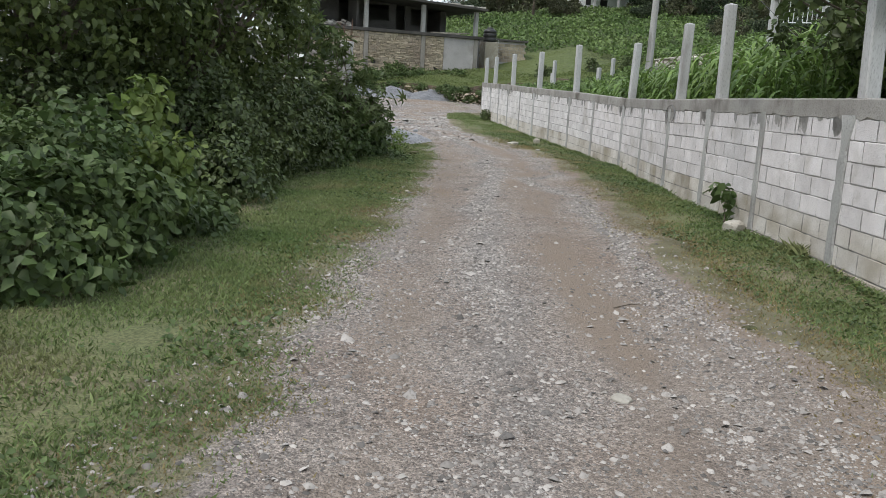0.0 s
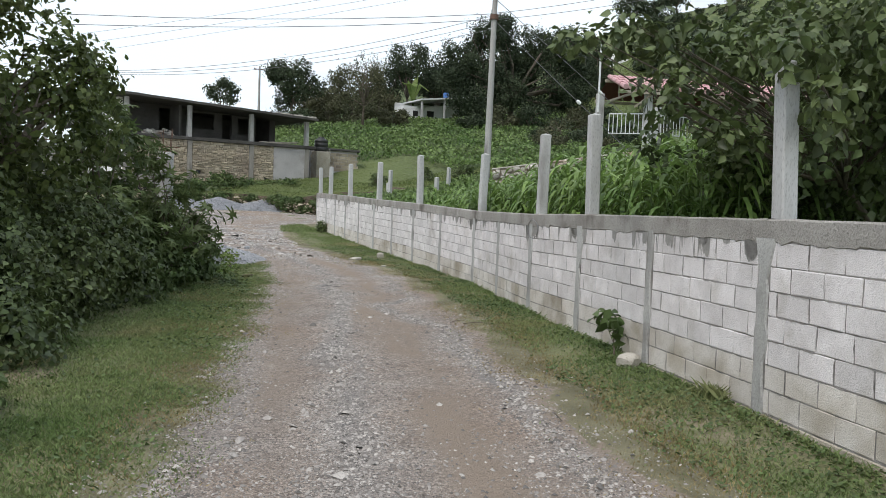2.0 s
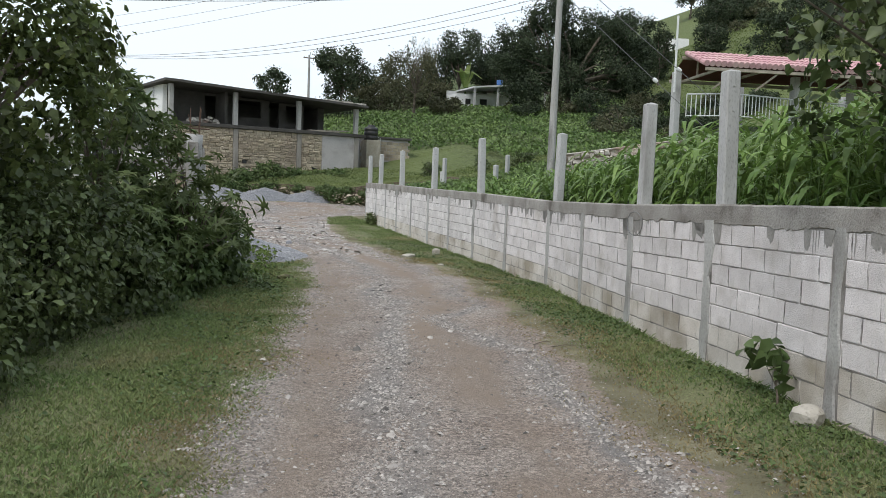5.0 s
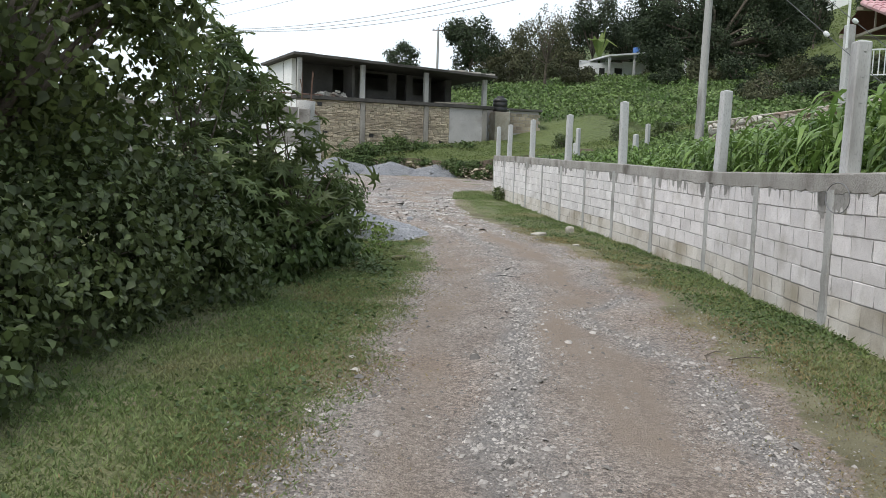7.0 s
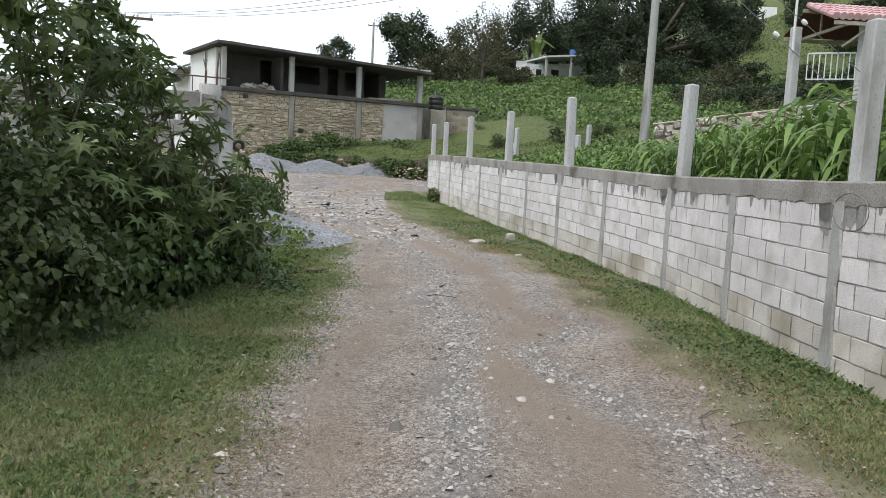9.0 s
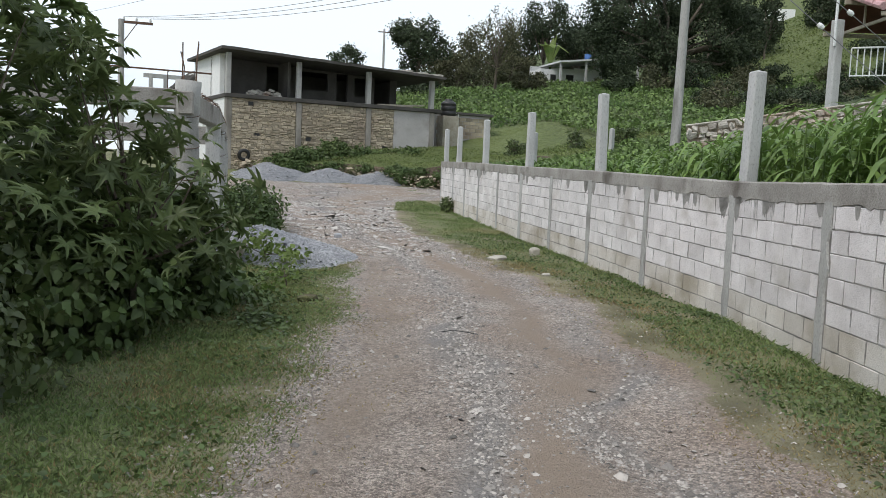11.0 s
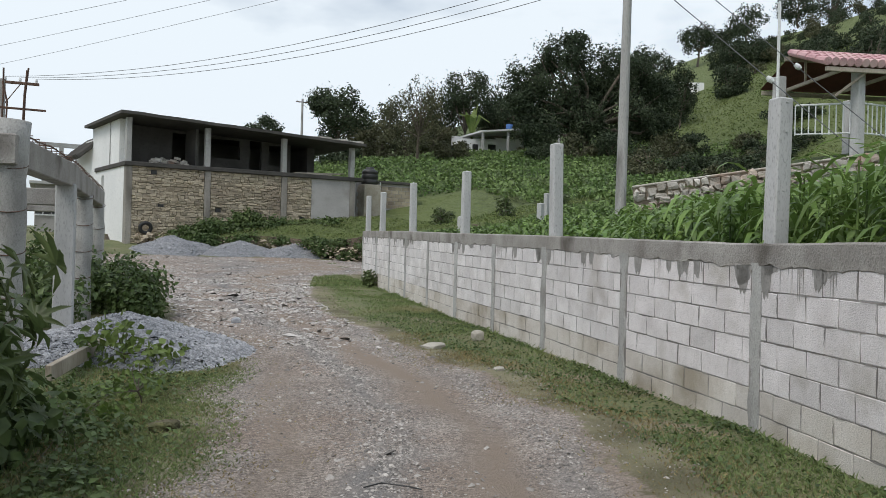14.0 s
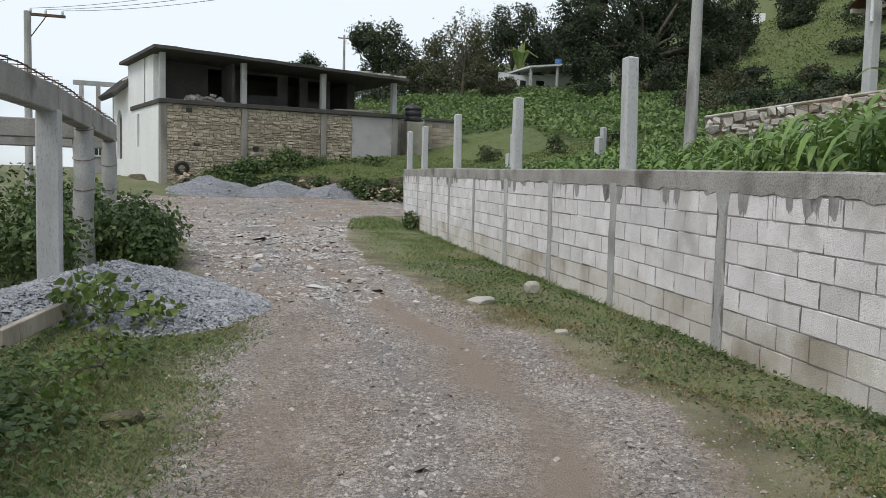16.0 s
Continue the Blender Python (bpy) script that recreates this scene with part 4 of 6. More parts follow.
def pebbles(name, pts, size, r, flat=0.8):
    """Many angular stones, each an uneven octahedron with a flat top."""
    base = np.array([(1, 0, 0), (0.2, 0.95, 0), (-0.9, 0.4, 0), (-0.6, -0.8, 0), (0.5, -0.9, 0), (0.1, 0.1, 0.8), (-0.3, -0.2, 0.7)])
    tri = np.array([(0, 1, 5), (1, 2, 5), (2, 6, 5), (2, 3, 6), (3, 4, 6), (4, 5, 6), (4, 0, 5)])
    k = len(pts)
    s = size * r.lognormal(0, 0.45, size=(k, 1, 1)) * 0.5
    v = base[None] * (1 + r.normal(scale=0.2, size=(k, 7, 1))) * s * np.array([1, 1, flat])
    a = r.uniform(0, 2 * math.pi, k)
    c, q = np.cos(a)[:, None], np.sin(a)[:, None]
    t1, t2 = r.normal(scale=0.25, size=(2, k, 1))
    x, y, z = v[..., 0] * c - v[..., 1] * q, v[..., 0] * q + v[..., 1] * c, v[..., 2]
    z = z + x * t1 + y * t2
    v = np.stack([x, y, z], -1) + np.asarray(pts)[:, None, :]
    f = tri[None] + (np.arange(k) * 7)[:, None, None]
    return np_mesh(name, v.reshape(-1, 3), f.reshape(-1, 3))


heap("gravel_heap", 3.9, 48.2, 2.0, 1.7, 0.75, "heap of grey crushed gravel in front of the house", 1, 4000, 0.035, "gravel heaps by the house")
heap("gravel_heap", 6.7, 48.0, 2.0, 1.6, 0.6, "heap of grey crushed gravel in front of the house", 2, 4000, 0.035, "gravel heaps by the house")
heap("gravel_heap", 9.2, 47.7, 1.9, 1.5, 0.62, "heap of grey crushed gravel in front of the house", 3, 4000, 0.035, "gravel heaps by the house")
heap("gravel_heap", 2.55, 21.9, 1.6, 1.85, 0.46, "spilled heap of grey crushed stone at the verge", 4, 56000, 0.023)


# ---- open concrete frame on the verge ----
rng = np.random.default_rng(21)
fr = thing("concrete_frame", pose(1.5, 20.0, 0.1), "unfinished concrete frame of columns and beams with bare rebar", "frame")
F_INV = fr.matrix_world.inverted()


def fpart(name, g, mat, parent=None, label="", smooth=False):
    ob = part(name, g, mat, None, label, smooth)
    ob.data.transform(F_INV)
    ob.parent = parent or fr
    return ob


def line_x(y):
    return float(np.interp(y, [19, 20, 22.6, 28.5], [1.35, 1.46, 1.74, 1.84]))


for y, r_, n, top in ((20.0, 0.15, 14, 2.62), (25.1, 0.14, 14, 2.2), (28.0, 0.13, 14, 2.2)):
    x = line_x(y)
    zs = np.linspace(-0.1, top, 15)
    rad = [r_ * (1 + 0.025 * math.sin(k * 2.7 + y) + (0.14 if (y == 20.0 and k > 11) else 0)) for k in range(15)]
    col = fpart("round_column", Geo().tube([(x + 0.01 * math.sin(z * 5), y, z) for z in zs], rad, n), "concrete", label="round concrete column still wrapped in formwork cloth", smooth=True)
    for z in np.arange(0.5, top, 0.42):
        fpart("tie_wire", Geo().tube([(x + r_ * 1.06 * math.cos(w), y + r_ * 1.06 * math.sin(w), z + 0.05 * math.sin(w)) for w in np.linspace(0, 2 * math.pi, 13)], 0.005, 4), "iron", col)
fpart("square_column", Geo().box(line_x(22.6) - 0.12, line_x(22.6) + 0.12, 22.48, 22.72, 0.0, 2.2, 0.015), "post", label="square pale concrete column")


def girder(p, q, w, h, mat="concrete"):
    p, q = Vector(p), Vector(q)
    d = q - p
    m = Matrix.Translation(p) @ d.to_track_quat("X", "Z").to_matrix().to_4x4()
    return Geo().box(0, d.length, -w / 2, w / 2, -h, 0, 0.012, m)


fpart("side_beam", girder((line_x(19.8), 19.8, 2.47), (line_x(22.6), 22.6, 2.47), 0.2, 0.3), "beam")
fpart("side_beam", girder((line_x(22.6), 22.6, 2.47), (line_x(28.3), 28.3, 2.47), 0.2, 0.3), "beam")
fpart("cross_beam", girder((line_x(20.0) - 0.1, 20.0, 2.5), (-6.0, 20.3, 2.5), 0.2, 0.26), "beam")
fpart("cross_beam", girder((line_x(24.5), 25.1, 2.28), (-6.0, 25.4, 2.28), 0.2, 0.26), "beam")
fpart("cross_beam", girder((line_x(28.0), 28.0, 2.28), (-6.0, 28.3, 2.28), 0.2, 0.26), "beam")
fpart("side_beam", girder((-2.6, 20.2, 2.45), (-2.2, 28.2, 2.45), 0.2, 0.26), "beam")
for x, y in ((-2.6, 20.2), (-2.4, 25.2), (-2.2, 28.2), (-6.0, 20.3), (-6.0, 28.3)):
    fpart("square_column", Geo().box(x - 0.12, x + 0.12, y - 0.12, y + 0.12, -0.1, 2.25, 0.015), "concrete")
for x, y, h in ((line_x(20) - 0.08, 19.93, 0.5), (line_x(20) + 0.1, 19.95, 0.5), (line_x(20) - 0.07, 20.1, 0.4), (line_x(20) + 0.09, 20.09, 0.55)):
    fpart("rebar", Geo().tube([(x, y, 2.4), (x + 0.01, y, 2.62 + h * 0.5), (x + 0.02 * rng.normal(), y, 2.62 + h)], 0.009, 5), "iron")
fpart("rebar", Geo().tube([(line_x(20) + 0.3, 20.0, 2.74), (0.4, 20.05, 2.76), (-3.0, 20.2, 2.72), (-6.0, 20.3, 2.73)], 0.012, 5), "iron", label="horizontal steel bar above the beam")
for off in (-0.07, 0.07):
    fpart("rebar", Geo().tube([(line_x(y) + off, y, 2.52 + 0.015 * math.sin(y * 3)) for y in np.linspace(19.9, 28.5, 12)], 0.009, 5), "iron")
for y in np.arange(20.2, 28.3, 0.28):
    x = line_x(y)
    fpart("stirrup", Geo().tube([(x - 0.08, y, 2.46), (x - 0.08, y, 2.54), (x + 0.08, y, 2.54), (x + 0.08, y, 2.46)], 0.006, 4), "iron")
for k in range(8):
    x = 1.2 - k * 0.9
    fpart("stirrup", Geo().tube([(x, 19.95, 2.48), (x, 19.95, 2.74), (x, 20.12, 2.74)], 0.006, 4), "iron")

# plank at the edge of the gravel
g = Geo().box(0, 2.35, -0.03, 0.03, -0.075, 0.075, 0.006)
plank = part("edge_board", g, "wood", m=pose(1.92, 19.3, 0.22, 0, -1.5, 79))
tagged(plank, "weathered wooden board on edge holding back the gravel", "board")


# ---- utility poles and wires ----
def pole(name, x, y, z, h, r0, r1, label, lean=(0, 0), arms=()):
    root = thing(name, pose(x, y, z, *lean), label, "utility pole", "utility poles")
    part("shaft", Geo().tube([(0, 0, -0.4), (0, 0, h * 0.5), (0, 0, h)], [r0, (r0 + r1) / 2, r1], 12), "pole", root)
    for az, half, az_rot in arms:
        m = pose(0, 0, az, 0, 0, az_rot)
        arm = part("crossarm", Geo().box(-half, half, r1, r1 + 0.09, -0.05, 0.05, 0.008, m), "iron", root, "dark steel crossarm")
        for s in np.linspace(-half + 0.08, half - 0.08, 3):
            part("insulator", Geo().tube([(s, r1 + 0.045, 0.05), (s, r1 + 0.045, 0.11), (s, r1 + 0.045, 0.17)], [0.04, 0.055, 0.03], 8, m), "ceramic", arm)
    return root


UP = Vector((13.66, 28.0, 2.2))
main_pole = pole("utility_pole", UP.x, UP.y, UP.z, 8.2, 0.14, 0.09, "tall tapered concrete utility pole with crossarms", (0, 0.6), ((8.0, 0.62, 12), (7.6, 0.5, 100)))
part("bracket", Geo().tube([(0, 0, 6.55), (0, 0, 6.75)], [0.16, 0.16], 10), "iron", main_pole, "steel bracket with spools")
far_pole = pole("utility_pole", 16.9, 90.0, float(z_high(16.9, 90)), 16.4 - float(z_high(16.9, 90)), 0.16, 0.1, "far utility pole on the rise", (0, 0), ((16.1 - float(z_high(16.9, 90)), 0.6, 0),))
tee = pole("utility_pole", -2.5, 45.0, 0.8, 6.75, 0.14, 0.12, "utility pole with a one-sided crossarm", (0, 0))
part("crossarm", Geo().box(-0.1, 1.25, -0.05, 0.05, 6.6, 6.7, 0.008), "iron", tee)
part("brace", Geo().tube([(0.0, 0, 5.7), (0.62, 0, 6.62)], 0.02, 6), "iron", tee)
for s in (0.1, 0.6, 1.15):
    part("insulator", Geo().tube([(s, 0, 6.7), (s, 0, 6.78), (s, 0, 6.86)], [0.04, 0.05, 0.03], 8), "ceramic", tee)


def cable(name, p, q, sag, label, r=0.006):
    p, q = Vector(p), Vector(q)
    pts = [p.lerp(q, u) - Vector((0, 0, sag * 4 * u * (1 - u))) for u in np.linspace(0, 1, 15)]
    return tagged(part(name, Geo().tube(pts, r, 5), "wire"), label, "cable", "overhead cables")


for k, (dx, dz) in enumerate(((-0.55, 8.15), (0.05, 8.12), (0.5, 8.05))):
    cable("power_line", UP + Vector((dx, 0.1 * k, dz)), (-30 + 2 * k, 62 + 3 * k, 6.2 + 0.2 * k), 0.7, "thin overhead power line leaving the pole", 0.006)
for k in range(2):
    cable("power_line", UP + Vector((0.1, 0.1 * k, 6.8 - 0.22 * k)), (36.0, 31.0 + k, 16.6 - 0.5 * k), 0.5, "thin overhead power line up the hill", 0.009)
    cable("power_line", UP + Vector((-0.1, 0.05 * k, 6.75 - 0.2 * k)), (-26.0, 31.0, 7.6 - 0.5 * k), 1.3, "overhead service wire crossing the track", 0.011)
for k in range(3):
    cable("power_line", UP + Vector((-0.1, 0, 6.66 - 0.24 * k)), (-2.4 + 0.53 * k, 45.0, 7.66), 0.75, "overhead wire between two utility poles", 0.009)
for k, (ex, ey) in enumerate(((18.3, 24.2), (20.2, 25.0))):
    top, end = UP + Vector((0, 0, 6.6 + 0.8 * k)), Vector((ex, ey, float(z_high(ex, ey)) + 0.1))
    guy = cable("guy_wire", top, end, 0.02, "steel guy wire with a white insulator", 0.012)
    a = top.lerp(end, 0.56 + 0.02 * k)
    d = (end - top).normalized() * 0.09
    part("insulator", Geo().tube([a - d, a, a + d], [0.05, 0.075, 0.05], 8), "ceramic", guy)


# ---- open shed with a tiled roof on the slope ----
shed = thing("open_shed", pose(19.0, 28.0, 4.2), "open shed with a red tiled roof on concrete posts", "shed")
S_INV = shed.matrix_world.inverted()


def spart(name, g, mat, parent=None, label=""):
    ob = part(name, g, mat, None, label)
    ob.data.transform(S_INV)
    ob.parent = parent or shed
    return ob


S_TURN = Matrix.Translation((19.6, 28.7, 0)) @ pose(0, 0, 0, 0, 0, -14) @ Matrix.Translation((-18.6, -28.7, 0))


def rpart(name, g, mat, parent=None, label=""):
    ob = part(name, g, mat, None, label)
    ob.data.transform(S_INV @ S_TURN)
    ob.parent = parent or shed
    return ob


EAVE, RIDGE = 6.62, 7.28
roof = rpart("roof", Geo().add([(18.6, 27.0, EAVE), (31, 27.0, EAVE), (31, 28.7, RIDGE), (18.6, 28.7, RIDGE), (18.6, 30.4, EAVE), (31, 30.4, EAVE)], [(3, 2, 1, 0), (4, 5, 2, 3)]), "maroon", label="maroon boarded underside")
tile_mesh = Geo().tube([(0, 0, 0), (0, 0.52, 0)], [0.115, 0.092], 8).mesh("tile")
tile_mesh.materials.append(M["tile"])
pitch = math.degrees(math.atan2(RIDGE - EAVE, 1.75))
for k in range(58):
    for j in range(4):
        ob = new("tile", tile_mesh)
        u = j / 4
        ob.parent = roof
        ob.matrix_basis = S_INV @ S_TURN @ pose(18.6 + 0.213 * k, 26.95 + 1.75 * u, EAVE + (RIDGE - EAVE) * u + 0.06, pitch - 2)
for a, b in (((18.6, 27.05, EAVE - 0.06), (31, 27.05, EAVE - 0.06)), ((18.6, 30.3, EAVE - 0.06), (31, 30.3, EAVE - 0.06)), ((18.4, 28.7, RIDGE - 0.08), (31, 28.7, RIDGE - 0.08))):
    rpart("purlin", girder(a, b, 0.08, 0.12), "wood", label="pale timber purlin")
for x in (19.0, 20.6, 23.4, 26.2, 29.0):
    rpart("truss", girder((x, 27.0, EAVE - 0.1), (x, 30.4, EAVE - 0.1), 0.06, 0.1), "wood")
    rpart("brace", girder((x, 27.3, EAVE - 0.75), (x + 0.75, 27.1, EAVE - 0.12), 0.05, 0.07), "wood")
    rpart("brace", girder((x, 28.7, EAVE - 0.1), (x, 28.7, RIDGE - 0.1), 0.06, 0.06), "wood")
for x, y in ((19.1, 28.6), (20.45, 27.2), (23.4, 27.2), (26.2, 27.2), (29.0, 27.2), (23.4, 30.2), (29, 30.2)):
    spart("post", Geo().box(x - 0.13, x + 0.13, y - 0.13, y + 0.13, 2.6, EAVE - 0.05, 0.015), "post")
spart("vent_pipe", Geo().tube([(18.95, 28.5, 5.8), (18.95, 28.5, 8.6)], 0.04, 8), "white_metal", label="white vent pipe above the roof")
for (x0, y0), (x1, y1) in (((19.3, 28.2), (20.3, 27.3)), ((20.6, 27.15), (31, 27.15))):
    n = int(math.hypot(x1 - x0, y1 - y0) / 0.16)
    rail = spart("railing", girder((x0, y0, 5.75), (x1, y1, 5.75), 0.05, 0.05), "white_metal", label="white painted steel railing")
    spart("lower_rail", girder((x0, y0, 4.95), (x1, y1, 4.95), 0.04, 0.04), "white_metal", rail)
    for k in range(n + 1):
        u = k / n
        spart("baluster", Geo().box(-0.012, 0.012, -0.012, 0.012, 4.9, 5.72, 0, pose(x0 + (x1 - x0) * u, y0 + (y1 - y0) * u, 0)), "white_metal", rail)

# ---- rubble retaining wall beside the pole ----
rng = np.random.default_rng(8)
A, B = Vector((13.75, 27.4, 2.28)), Vector((18.2, 24.6, 3.08))
ret = thing("retaining_wall", Matrix.Translation(A), "dry-laid pale rubble stone retaining wall with a cement top", "retaining wall", kind="structure")
L = (B - A).length
RM = (B - A).to_track_quat("X", "Z").to_matrix().to_4x4()
core = Geo().box(0, L, -0.2, 0.2, -0.6, 0.85, 0.02, RM)
part("core", core, "stone_joint", ret)
k_done, z = 0, -0.3
while z < 0.8:
    h = rng.uniform(0.11, 0.19)
    s = 0.0
    while s < L:
        w = rng.uniform(0.12, 0.32)
        vv, ff = chamfered(s + 0.012, s + w - 0.012, -0.28 - rng.uniform(0, 0.05), 0.0, z + 0.008, z + h - 0.008, 0.03)
        vv = np.array(vv) + np.array([0, 0, rng.normal(scale=0.03)]) + rng.normal(scale=0.02, size=(len(vv), 3))
        part("stone", Geo().add(vv, ff, RM), "rubble", ret)
        s += w
    z += h
part("cap", Geo().box(-0.02, L, -0.25, 0.22, 0.82, 0.875, 0.02, RM), "rubble", ret, "pale cement cap")

# ---- hut on the hill ----
hut = thing("hut", pose(32.9, 85.0, 11.7), "small white hut with a tin lean-to roof on the hillside", "hut")
def upart(name, g, mat, label=""):
    return part(name, g, mat, hut, label)
upart("wall", Geo().box(-0.8, 2.0, 0, 0.2, -1.0, 1.3).box(2.9, 6.0, 0.0, 0.2, -1, 1.6).box(2.0, 2.9, 0, 0.2, 0.9, 1.4), "white_plaster")
upart("wall", Geo().box(-0.8, -0.6, 0.2, 3, -1, 1.3).box(5.8, 6, 0.2, 3, -1, 1.9).box(-0.8, 6, 2.9, 3.1, -1, 1.9), "white_plaster")
# doorway and window shade laid in as black panels
upart("door", Geo().box(2.0, 2.9, 0.12, 0.16, -1, 0.9), "black", "black panel for the shade in the doorway")
upart("window", Geo().box(0.3, 0.9, -0.02, 0.04, 0.2, 0.8, 0.01), "black", "black panel for the shade in the small window")
upart("roof", Geo().add([(0.3, -2.4, 1.7), (9.4, -2.4, 2.8), (9.4, 3.4, 2.95), (0.3, 3.4, 1.85), (0.3, -2.4, 1.86), (9.4, -2.4, 2.96), (9.4, 3.4, 3.1), (0.3, 3.4, 2.0)], [(3, 2, 1, 0), (4, 5, 6, 7), (0, 1, 5, 4), (1, 2, 6, 5), (2, 3, 7, 6), (3, 0, 4, 7)]), "white_metal", "pale tin roof")
for x in (0.5, 3.2, 8.9):
    upart("post", Geo().box(x - 0.1, x + 0.1, -2.25, -2.05, -1, 1.62 + x * 0.12), "post")
upart("water_drum", Geo().tube([(4.6, 0.6, 2.3), (4.6, 0.6, 3.2)], [0.35, 0.35], 12), "blue", "blue water drum")
far_wall = part("boundary_wall", Geo().box(-2.2, 2.2, 0, 0.25, -1.0, 1.1, 0.02), "white_plaster", m=pose(76.5, 107.5, float(z_high(76.5, 107.5)) + 0.7, 0, 0, -20))
tagged(far_wall, "short white wall on the upper hillside", "wall")

# ---- houses of the village behind the frame ----
for x, y, w, h, lab in ((-2.0, 62, 2.6, 2.9, "two-storey concrete house with an open upper frame"), (-11.0, 52, 6.0, 3.6, "pale village house with small windows"), (-18, 60, 7, 4.2, "pale village house with small windows")):
    nh = thing("village_house", pose(x, y, float(z_low(x, y)) - 0.2, 0, 0, 6), lab, "house", "village houses")
    part("wall", Geo().box(-w / 2, w / 2, 0, 5, 0, h, 0.02), "grey_plaster", nh)
    part("roof", Geo().box(-w / 2 - 0.3, w / 2 + 0.3, -0.4, 5.3, h, h + 0.18, 0.02), "concrete", nh)
    for k in range(3):
        wx = -w / 2 + (k + 0.5) * w / 3
        # black panel in place of the unlit room behind
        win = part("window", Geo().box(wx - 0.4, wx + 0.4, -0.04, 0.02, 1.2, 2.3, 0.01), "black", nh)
        part("frame", Geo().box(wx - 0.46, wx + 0.46, -0.07, -0.03, 1.12, 1.2).box(wx - 0.03, wx + 0.03, -0.07, -0.03, 1.2, 2.3), "white_metal", win)
        if w < 5:
            part("pillar", Geo().box(wx - 0.12, wx + 0.12, 0, 0.24, h + 0.18, h + 2.2, 0.01), "concrete", nh)
    if w > 4.5:
        continue
    part("upper_beam", Geo().box(-w / 2, w / 2, 0, 0.24, h + 2.2, h + 2.45, 0.01), "concrete", nh)


# ---- plants ----
def plant(name, base, balls, count, size, shape, mat, label, category, seed, tips=None, r0=0.06, inner=0.5, droop=0.0, up=0.35, group="", gap=0.0):
    """A tree or shrub: tapered limbs and a crown of single leaves round a heap of ellipsoids."""
    r = np.random.default_rng(seed)
    root = thing(name, Matrix(), label, category, group)
    tips = tips or [(b[0] + r.normal(scale=b[3] * 0.3), b[1] + r.normal(scale=b[4] * 0.3), b[2] + b[5] * r.uniform(0.2, 0.7)) for b in balls for _ in range(3)]
    part("trunk", limbs(base, tips, r0, r, bend=r0 * 2), "bark", root)
    p, n = blobs(count, balls, r, inner, gap)
    keep = p[:, 2] > np.where(p[:, 0] > np.interp(p[:, 1], EDGE_Y, EDGE_X) + 0.3, z_high(p[:, 0], p[:, 1]), z_low(p[:, 0], p[:, 1])) + 0.02
    p, n = p[keep], n[keep]
    n = n * 0.7 + np.array([0, 0, up]) + r.normal(scale=0.6, size=n.shape)
    part("crown", leaves("crown", p, n, size, shape, r, droop), mat, root)
    return root


# broad-leaved vines heaped on the verge
VINE = [(-2.55, 6.6, 0.2, 1.35, 1.9, 0.95), (-1.85, 7.5, 0.0, 0.8, 1.3, 0.55), (-2.4, 5.3, 0.1, 0.9, 0.9, 0.62), (-3.8, 6.3, 0.3, 1.5, 2.0, 1.0), (-1.3, 7.9, 0.0, 0.6, 0.8, 0.35)]
plant("vine_thicket", (-2.6, 6.6, -0.1), VINE, 38000, 0.1, OVATE, "leaf_vine", "thicket of broad-leaved green vines on the verge", "shrub", 31, inner=0.6, droop=1, up=0.5, r0=0.03)
plant("vine_sprig", (-1.55, 7.1, 0.7), [(-1.5, 7.0, 1.15, 0.25, 0.25, 0.35), (-1.3, 6.7, 0.75, 0.3, 0.3, 0.25)], 420, 0.12, OVATE, "leaf_light", "yellow-green young shoots on top of the vines", "shrub", 32, droop=1, r0=0.015, inner=0.2)
plant("weed_clump", (-2.35, 3.6, -0.1), [(-2.45, 3.5, 0.0, 0.5, 0.5, 0.42)], 1500, 0.11, OVATE, "leaf_vine", "low dark weeds at the grass edge", "shrub", 33, droop=1, r0=0.02)
# the tall dark thicket
plant("tree", (-1.9, 12.6, -0.1), [(-1.5, 12.9, 2.9, 1.45, 1.5, 1.3), (-0.7, 13.2, 2.3, 1.0, 1.1, 1.0), (-1.6, 12.4, 4.3, 1.0, 1.1, 0.9), (-2.6, 12.2, 2.6, 1.3, 1.4, 1.5), (-0.5, 13.6, 3.3, 0.8, 0.7, 0.6), (-0.15, 13.7, 3.1, 0.5, 0.5, 0.6)], 17000, 0.115, OVATE, "leaf_tree", "dense dark-green small tree overgrown from below", "tree", 34, r0=0.12, inner=0.35, droop=1, gap=0.45)
plant("tree", (-3.6, 10.3, -0.1), [(-3.2, 10.2, 2.6, 1.4, 1.4, 1.4), (-3.6, 10.6, 4.2, 1.5, 1.5, 1.2), (-2.3, 10.6, 2.0, 1.1, 1.1, 1.1)], 14000, 0.12, OVATE, "leaf_tree", "dense dark-green small tree overgrown from below", "tree", 35, r0=0.12, inner=0.35, droop=1, gap=0.45)
plant("tree", (-5.6, 9.4, -0.1), [(-5.4, 9.2, 2.4, 1.7, 1.6, 1.7), (-5.6, 9.6, 4.3, 1.8, 1.6, 1.4)], 9000, 0.13, OVATE, "leaf_tree", "dense dark-green small tree overgrown from below", "tree", 36, r0=0.12, inner=0.35, droop=1, gap=0.45)
plant("tree", (-3.2, 15.5, -0.1), [(-2.9, 15.3, 3.0, 1.5, 1.5, 1.5), (-3.2, 15.6, 4.6, 1.3, 1.3, 1.0), (-1.9, 15.2, 2.0, 1.1, 1.1, 1.1)], 9000, 0.125, OVATE, "leaf_tree", "dense dark-green small tree overgrown from below", "tree", 37, r0=0.12, inner=0.35, droop=1, gap=0.45)
